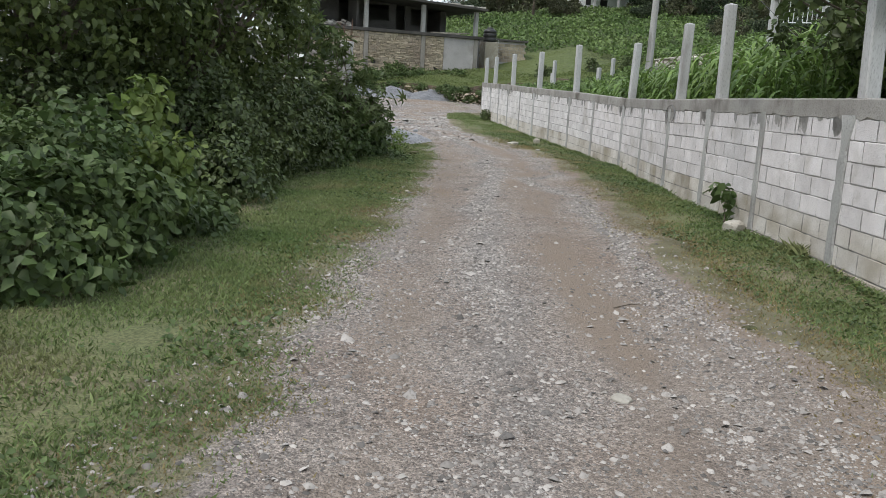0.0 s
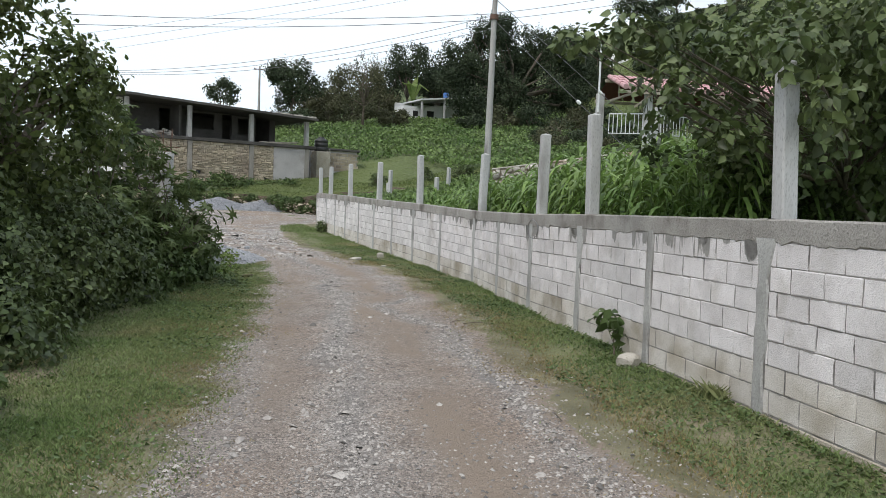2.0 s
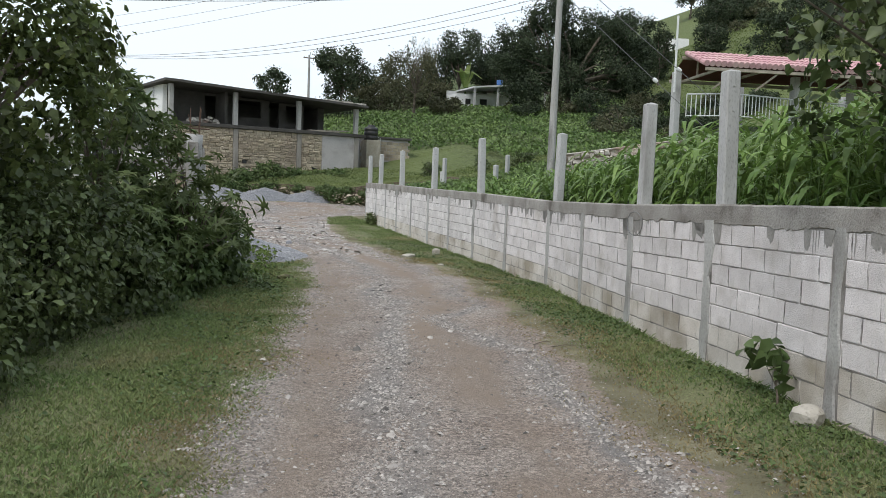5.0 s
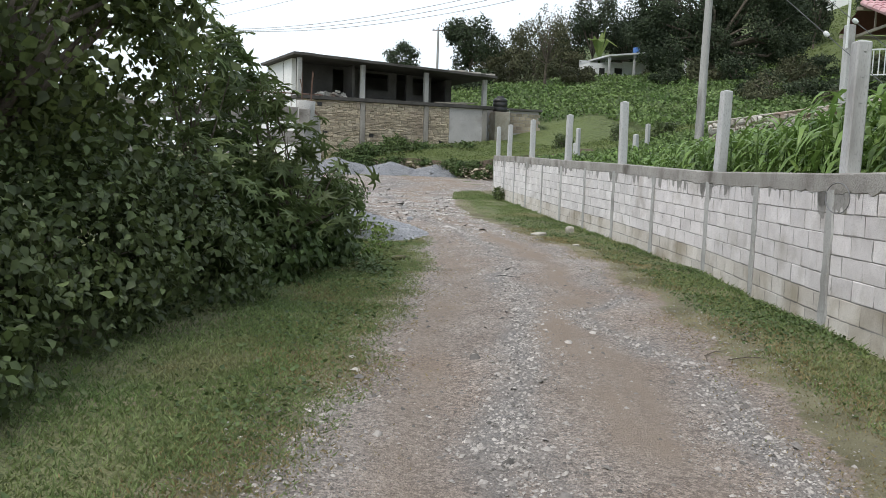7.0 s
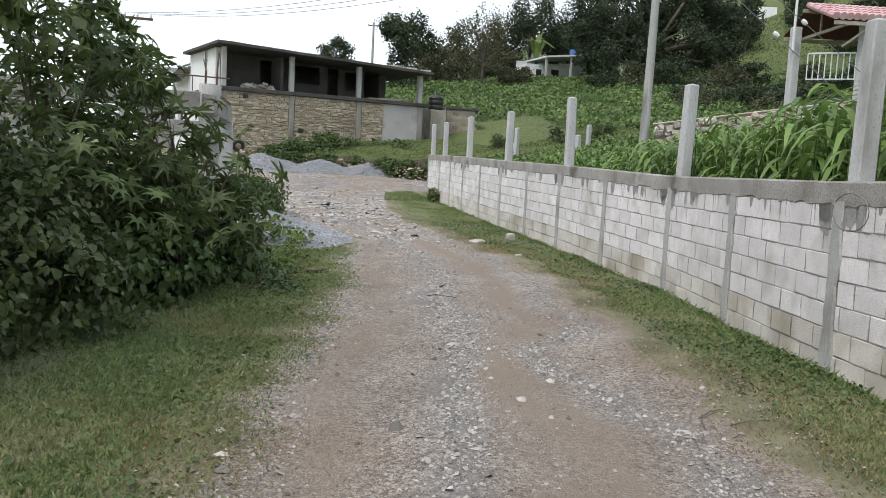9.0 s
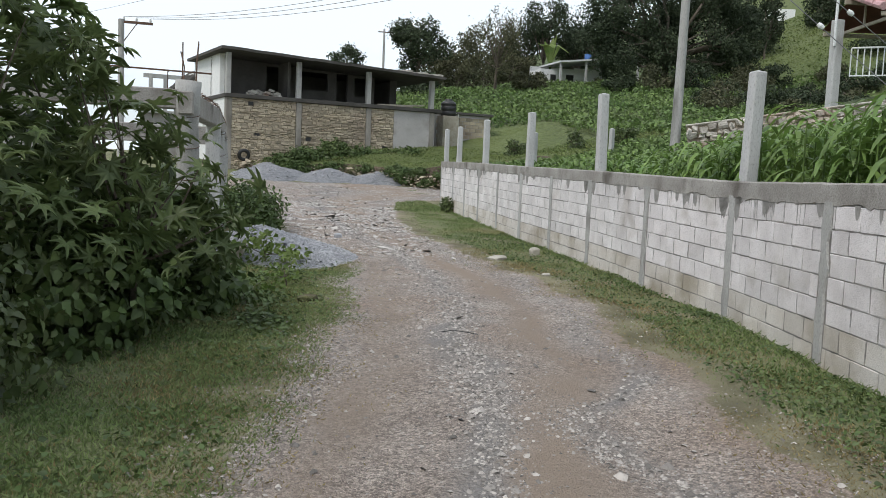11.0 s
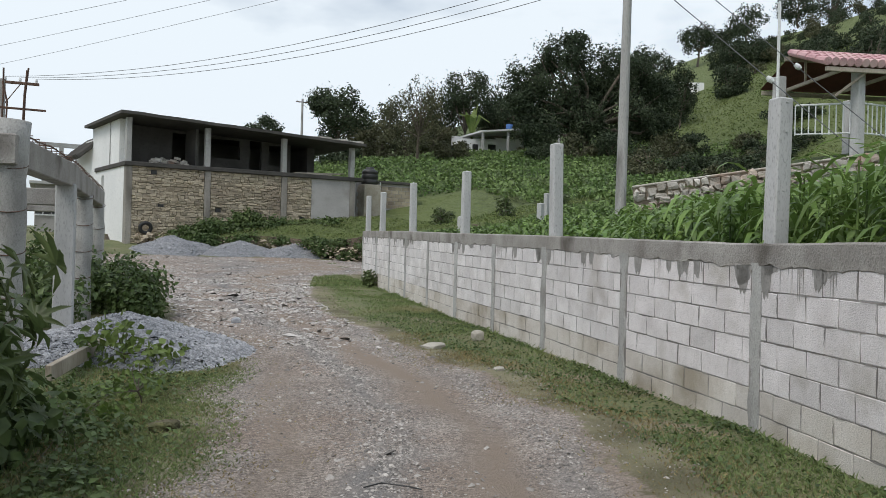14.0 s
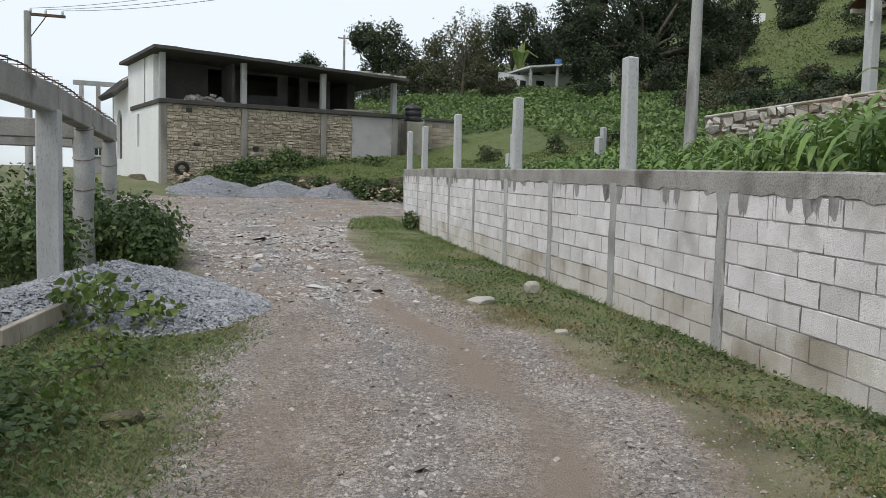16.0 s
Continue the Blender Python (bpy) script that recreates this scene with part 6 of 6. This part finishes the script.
# low leafy crop over the field and slope
def scatter(name, n, box, size, seed, mat, label, lift, shape=SMALL, cond=None):
    r = np.random.default_rng(seed)
    y = r.uniform(box[2], box[3], n)
    x = r.uniform(box[0], box[1], n) + np.interp(y, EDGE_Y, EDGE_X) * (1 if box[4] else 0)
    keep = x > np.interp(y, EDGE_Y, EDGE_X) + 0.25
    if cond is not None:
        keep &= cond(x, y)
    x, y = x[keep], y[keep]
    z = z_high(x, y)
    lip = np.interp(y, [p[1] for p in WALL], WALL_TOP) - 0.12
    lead = np.clip((x - np.interp(y, EDGE_Y, EDGE_X)) / 2.5, 0, 1)
    z = np.where(y < 36.2, np.minimum(z, lip) * (1 - lead) + z * lead, z)
    p = np.stack([x, y, z + r.uniform(0, lift, len(x))], 1)
    nn = np.tile([0.0, -0.35, 0.8], (len(x), 1)) + r.normal(scale=0.75, size=(len(x), 3))
    ob = part(name, leaves(name, p, nn, size, shape, r), mat)
    return tagged(ob, label, "crop", kind="stuff")


scatter("bean_field", 26000, (0, 9, 18, 37, True), 0.15, 160, "crop", "low leafy green crop behind the wall", 0.22, OVATE)
scatter("squash_slope", 90000, (14, 60, 40, 100, False), 0.27, 161, "crop", "leafy green crop covering the slope", 0.5, OVATE, lambda x, y: (x > 12) & (lawn_share(x, y) < 0.5) & ((x > 22) | (y > 57)))
scatter("slope_grass", 60000, (40, 90, 40, 105, False), 0.24, 162, "hill_grass", "rough pale grass on the hillside", 0.2, SMALL, lambda x, y: (lawn_share(x, y) > 0.5) & (x > 20))
scatter("bank_grass", 46000, (0, 13, 37, 57, True), 0.09, 163, "hill_grass", "tufted grass on the bank", 0.07, SMALL, lambda x, y: ((x - 1.75) * -0.139 + (y - 51.0) < 0) | (x > 14.8))

# hills far off, their haze put into the base colour
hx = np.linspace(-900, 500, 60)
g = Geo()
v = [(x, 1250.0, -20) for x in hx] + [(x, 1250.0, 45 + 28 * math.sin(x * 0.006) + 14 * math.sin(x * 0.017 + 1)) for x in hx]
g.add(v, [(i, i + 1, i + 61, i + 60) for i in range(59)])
tagged(part("backdrop_hills", g, "haze_hill"), "hills on the horizon, haze painted in as blue-grey", "hills", kind="structure")


# ---- stones, grass and litter ----
rng = np.random.default_rng(200)


def loose_rock(x, y, sx, sy, sz, seed, label, mat="rock", rz=0):
    r = np.random.default_rng(seed)
    bm = bmesh.new()
    bmesh.ops.create_icosphere(bm, subdivisions=2, radius=0.5)
    for vv in bm.verts:
        c = vv.co
        k = 1 + 0.16 * noise.noise(c * 2.2 + Vector((seed, 0, 0))) + r.normal(scale=0.03)
        c *= k
        c.x, c.y, c.z = [max(-0.38, min(0.38, q)) for q in c]
    me = bpy.data.meshes.new("rock")
    bm.to_mesh(me)
    bm.free()
    ob = part("rock", me, mat, m=pose(x, y, float(z_low(x, y)) + sz * 0.32, 4, -5, rz) @ Matrix.Diagonal((sx, sy, sz, 1)))
    return tagged(ob, label, "rock", "loose rocks")


loose_rock(5.30, 8.02, 0.34, 0.26, 0.2, 1, "pale squared rock at the foot of the wall", rz=20)
loose_rock(7.42, 22.15, 0.24, 0.2, 0.22, 2, "pale rock in the grass strip")
loose_rock(6.44, 21.36, 0.46, 0.26, 0.1, 3, "flat stone at the edge of the track", rz=30)
loose_rock(6.58, 19.53, 0.17, 0.14, 0.07, 4, "small white stone at the edge of the track")
loose_rock(1.43, 2.82, 0.12, 0.13, 0.05, 5, "flat white stone on the track", rz=40)
loose_rock(2.88, 3.91, 0.13, 0.09, 0.04, 6, "dark clod at the edge of the track", "soil")
loose_rock(3.05, 20.6, 0.26, 0.2, 0.3, 7, "dark rock lying on the spilled gravel", "grey_gravel")
loose_rock(3.45, 21.0, 0.22, 0.18, 0.24, 8, "dark rock lying on the spilled gravel", "grey_gravel")
loose_rock(4.15, 24.6, 0.2, 0.16, 0.14, 9, "dark stone beside the track", "grey_gravel")
loose_rock(2.9, 17.6, 0.3, 0.18, 0.12, 10, "brown stone in the verge", "soil")
for k, (x, y, a) in enumerate(((4.75, 11.3, 30), (4.6, 11.15, 60), (4.9, 11.1, 10), (3.3, 6.3, 70), (2.3, 4.6, 20), (-0.2, 3.4, 100))):
    ob = part("stick", Geo().tube([(-0.16, 0, 0.012), (0.02, 0.015, 0.02), (0.18, 0, 0.012)], [0.005, 0.0045, 0.003], 5), "bark", m=pose(x, y, float(z_low(x, y)) + 0.015, 0, 0, a))
    tagged(ob, "dry stick lying on the track", "stick", "dry sticks")
hose = part("hose_scrap", Geo().tube([(3.98, 15.75, 0.02), (4.1, 15.78, 0.03), (4.24, 15.7, 0.02), (4.3, 15.62, 0.02)], 0.0045, 6), "black")
tagged(hose, "scrap of black hose on the track", "hose")
loop = part("wire_loop", Geo().tube([(6.45 - 0.04 + 0.05 * math.cos(a), 12.0 + 0.24 * math.cos(a), 1.32 + 0.15 * math.sin(a)) for a in np.linspace(0.5, 6.6, 20)], 0.005, 4), "wire")
loop.matrix_world = Matrix.Translation((-0.05, 0, 0))
tagged(loop, "loop of wire hanging on the block wall", "wire")

# gravel on the track
n = 420000
y = -1.2 + 26 * rng.uniform(0, 1, n) ** 1.25
l, rt = np.interp(y, ROAD_Y, ROAD_L) + edge_noise(y, 3.0), np.interp(y, ROAD_Y, ROAD_R) + edge_noise(y, 9.0) * 0.75
u = rng.uniform(-0.14, 1.18, n)
x = l + (rt - l) * u
patch = np.array([noise.noise(Vector((a * 0.9, b * 0.45, 3.0))) + 0.6 * noise.noise(Vector((a * 3.1, b * 2.2, 7.0))) for a, b in zip(x, y)])
lane, gr = strips(u + 0.05 * patch, y)
keep = rng.uniform(0, 1, n) < np.clip(np.interp(y, [4, 10], [0.5, 0.26]) + 0.6 * patch - 0.3 * lane + 0.75 * gr * (0.9 + patch), 0.02, 1) * np.interp(np.maximum(-u, u - 1), [-0.02, 0.04, 0.18], [1, 0.4, 0.12])
x, y, big = x[keep], y[keep], np.interp(y[keep], [3, 9], [0.88, 0.8]) + 0.5 * np.clip(gr[keep], 0, 1)
z = z_low(x, y) + 0.012
gv = part("track_gravel", pebbles("track_gravel", np.stack([x, y, z], 1), 0.0135 * big[:, None, None], rng), "gravel")
tagged(gv, "pale loose gravel strewn over the dirt track", "gravel", kind="stuff")
n = 14000
y = -1 + 26 * rng.uniform(0, 1, n) ** 1.5
l, rt = np.interp(y, ROAD_Y, ROAD_L), np.interp(y, ROAD_Y, ROAD_R)
u = rng.uniform(-0.02, 1.05, n)
lane, gr = strips(u, y)
keep = rng.uniform(0, 1, n) < np.interp(y, [3, 9], [0.45, 0.14]) + 0.45 * gr
x, y = (l + (rt - l) * u)[keep], y[keep]
st = part("track_scree", pebbles("track_scree", np.stack([x, y, z_low(x, y) + 0.016], 1), 0.025, rng, 0.7), "gravel")
tagged(st, "scattered fist-sized pale stones on the track", "gravel", kind="stuff")
n = 42000
y = rng.uniform(21, 46.3, n)
l, rt = np.interp(y, ROAD_Y, ROAD_L), np.interp(y, ROAD_Y, ROAD_R)
x = l + (rt - l) * rng.uniform(0, 1, n)
patch = np.array([noise.noise(Vector((a * 0.5, b * 1.2, 5.0))) for a, b in zip(x, y)])
keep = rng.uniform(0, 1, n) < np.clip(0.45 + 1.3 * patch, 0.08, 1) * np.interp(y, [21, 27], [0.05, 1])
x, y = x[keep], y[keep]
st = part("track_scree", pebbles("track_scree", np.stack([x, y, z_low(x, y) + 0.012], 1), 0.046, rng, 0.35), "pale_gravel")
tagged(st, "pale stones on the far bend of the track", "gravel", kind="stuff")


def blades(name, x, y, h, seed, mat="grass", width=0.0075):
    r = np.random.default_rng(seed)
    k = len(x)
    z = z_low(x, y) - 0.005
    a = r.uniform(0, 6.28, k)
    hh = h * r.uniform(0.5, 1.35, k)
    lx, ly = r.normal(scale=0.55, size=(2, k)) * hh
    w = width * r.uniform(0.7, 1.4, k)
    p0 = np.stack([x - np.cos(a) * w, y - np.sin(a) * w, z], 1)
    p1 = np.stack([x + np.cos(a) * w, y + np.sin(a) * w, z], 1)
    p2 = np.stack([x + lx * 0.4 + np.cos(a) * w * 0.7, y + ly * 0.4 + np.sin(a) * w * 0.7, z + hh * 0.62], 1)
    p3 = np.stack([x + lx, y + ly, z + hh], 1)
    v = np.stack([p0, p1, p2, p3], 1).reshape(-1, 3)
    o = (np.arange(k) * 4)[:, None]
    f = np.concatenate([o + np.array([[0, 1, 2]]), o + np.array([[0, 2, 3]])], 1).reshape(-1, 3)
    return part(name, np_mesh(name, v, f), mat)


def thin(x, y, sc, bias):
    return np.array([noise.noise(Vector((a * sc, b * sc, 1.5))) for a, b in zip(x, y)]) + bias > rng.uniform(-0.5, 0.5, len(x))


n = 440000
y = -4 + 25.6 * rng.uniform(0, 1, n) ** 1.2
l = np.interp(y, ROAD_Y, ROAD_L) + edge_noise(y, 3.0)
x = l + 0.3 - np.abs(rng.exponential(1.0, n)) * np.interp(y, [0, 6, 14, 22], [1.5, 1.3, 1.1, 0.8])
edge = np.clip((l - x) / 0.6 + 0.55, 0.02, 1)
keep = (rng.uniform(0, 1, n) < edge) & (x > -4.5)
x, y = x[keep], y[keep]
keep = thin(x, y, 1.3, 0.32)
gl = blades("verge_grass", x[keep], y[keep], 0.034, 301, width=0.0055)
tagged(gl, "short green grass on the broad verge", "grass", kind="stuff")
n = 250000
y = -4 + 40 * rng.uniform(0, 1, n) ** 1.15
rt, wx = np.interp(y, ROAD_Y, ROAD_R) + edge_noise(y, 9.0) * 0.75, np.interp(y, [p[1] for p in WALL], [p[0] for p in WALL]) - 0.12
u = rng.uniform(-0.25, 1, n)
x = rt + (wx - rt) * u
keep = (rng.uniform(0, 1, n) < np.clip(u * 1.5 + 0.02, 0.03, 1))
x, y = x[keep], y[keep]
keep = thin(x, y, 1.1, np.interp(y, [5, 10], [-0.1, -0.02]))
gr = blades("strip_grass", x[keep], y[keep], 0.034, 302, width=0.0055)
tagged(gr, "strip of short grass along the block wall", "grass", kind="stuff")
n = 7000
y = rng.uniform(0, 36, n)
x = np.interp(y, [p[1] for p in WALL], [p[0] for p in WALL]) - 0.13 - np.abs(rng.normal(scale=0.07, size=n))
keep = thin(x, y, 1.6, 0.0)
gw = blades("wall_foot_grass", x[keep], y[keep], 0.065, 303, width=0.005)
tagged(gw, "taller grass tufts along the foot of the wall", "grass", kind="stuff")
n = 14000
y = rng.uniform(33, 45, n)
x = rng.uniform(6.6, 9.2, n)
keep = (x > np.interp(y, ROAD_Y, ROAD_R) - 0.1) & (x < np.interp(y, EDGE_Y, EDGE_X))
gc = blades("corner_grass", x[keep], y[keep], 0.07, 304, width=0.012)
tagged(gc, "yellow-green grass at the end of the wall", "grass", kind="stuff")
tx, ty = rng.normal(5.12, 0.06, 170), rng.normal(6.5, 0.1, 170)
gt = blades("grass_tuft", tx, ty, 0.13, 305, width=0.005)
tagged(gt, "dense tuft of taller grass at the wall foot", "grass", kind="stuff")
# dry fringe where the verge meets the track
n = 170000
y = -3 + 26 * rng.uniform(0, 1, n)
left = rng.uniform(0, 1, n) < 0.6
x = np.where(left, np.interp(y, ROAD_Y, ROAD_L) + edge_noise(y, 3.0), np.interp(y, ROAD_Y, ROAD_R) + edge_noise(y, 9.0) * 0.75) + rng.normal(scale=0.2, size=n) * np.where(left, np.interp(y, [10, 16], [1.2, 2.8]), 1.7) + np.where(left, -0.12 - 0.04 * np.clip(y - 10, 0, 8), 0.25)
keep = thin(x, y, 1.4, 0.05)
gd = blades("dry_fringe", x[keep], y[keep], 0.03, 306, "dry_grass", 0.0055)
tagged(gd, "dry yellowed grass fringing the track", "grass", kind="stuff")
# broad-leaved ground weeds in the verges
n = 7000
y = rng.uniform(0, 22, n)
x = np.interp(y, ROAD_Y, ROAD_L) + edge_noise(y, 3.0) - 0.1 - rng.exponential(0.8, n)
keep = thin(x, y, 1.0, 0.0)
p = np.stack([x[keep], y[keep], z_low(x[keep], y[keep]) + rng.uniform(0.01, 0.06, keep.sum())], 1)
nn = np.tile([0.0, 0, 1.0], (len(p), 1)) + rng.normal(scale=0.4, size=(len(p), 3))
gw = part("verge_weeds", leaves("verge_weeds", p, nn, 0.045, OVATE, rng), "leaf_vine")
tagged(gw, "small broad-leaved weeds in the verge", "weeds", kind="stuff")
# broad-leaved ground weeds in the right strip
n = 20000
y = rng.uniform(1.5, 26, n)
rt, wx = np.interp(y, ROAD_Y, ROAD_R), np.interp(y, [p[1] for p in WALL], [p[0] for p in WALL]) - 0.15
x = rt + (wx - rt) * (1 - 0.8 * rng.uniform(0, 1, n) ** 1.6)
keep = thin(x, y, 0.9, 0.05)
p = np.stack([x[keep], y[keep], z_low(x[keep], y[keep]) + rng.uniform(0.01, 0.05, keep.sum())], 1)
nn = np.tile([0.0, 0, 1.0], (len(p), 1)) + rng.normal(scale=0.4, size=(len(p), 3))
gw = part("strip_weeds", leaves("strip_weeds", p, nn, 0.04, OVATE, rng), "leaf_vine")
tagged(gw, "small broad-leaved weeds in the grass strip", "weeds", kind="stuff")


# ---- the wall's blocks ----
near = sorted(blocks, key=lambda b: abs((b[0] @ Vector((b[1], 0, b[3]))).y - 11.2))
single, rest = near[:300], near[300:]
for k, (m, s, w, zc) in enumerate(single):
    ob = new("brick", block_meshes[k % 8])
    flip = pose(0, 0, 0, 0, 0, 180 if k % 2 else 0)
    d = m.col[0].to_3d().normalized()
    up = Vector((0, 0, 1))
    sd = up.cross(d).normalized()
    rot = Matrix((d, sd, d.cross(sd))).transposed().to_4x4()
    pos = m @ Vector((s, 0.0085 + rng.normal(scale=0.0006), zc))
    ob.matrix_world = Matrix.Translation(pos) @ rot @ flip @ Matrix.Diagonal(((w - 0.007) / 0.39, 1, 1, 1))
    ob.parent = wall
    if zc < -0.19 - 5 * BH:
        ob.material_slots[0].link = "OBJECT"
        ob.material_slots[0].material = M["block_low"]
g = Geo()
bv, bf = chamfered(-0.195, 0.195, -0.07, 0.07, -0.099, 0.099, 0.006)
bv = np.array(bv)
low = Geo()
for m, s, w, zc in rest:
    v = bv * np.array([(w - 0.007) / 0.39, 1, 1]) + rng.normal(scale=(0.0045, 0.0007, 0.004), size=bv.shape) + np.array([s, 0.0085 + rng.normal(scale=0.0006), zc])
    (low if zc < -0.19 - 5 * BH else g).add(v, bf, m)
tagged(part("lowest_bricks_beyond", low, "block_low", wall), "", kind="stuff")
tagged(part("bricks_beyond", g, "block_far", wall), "", kind="stuff")
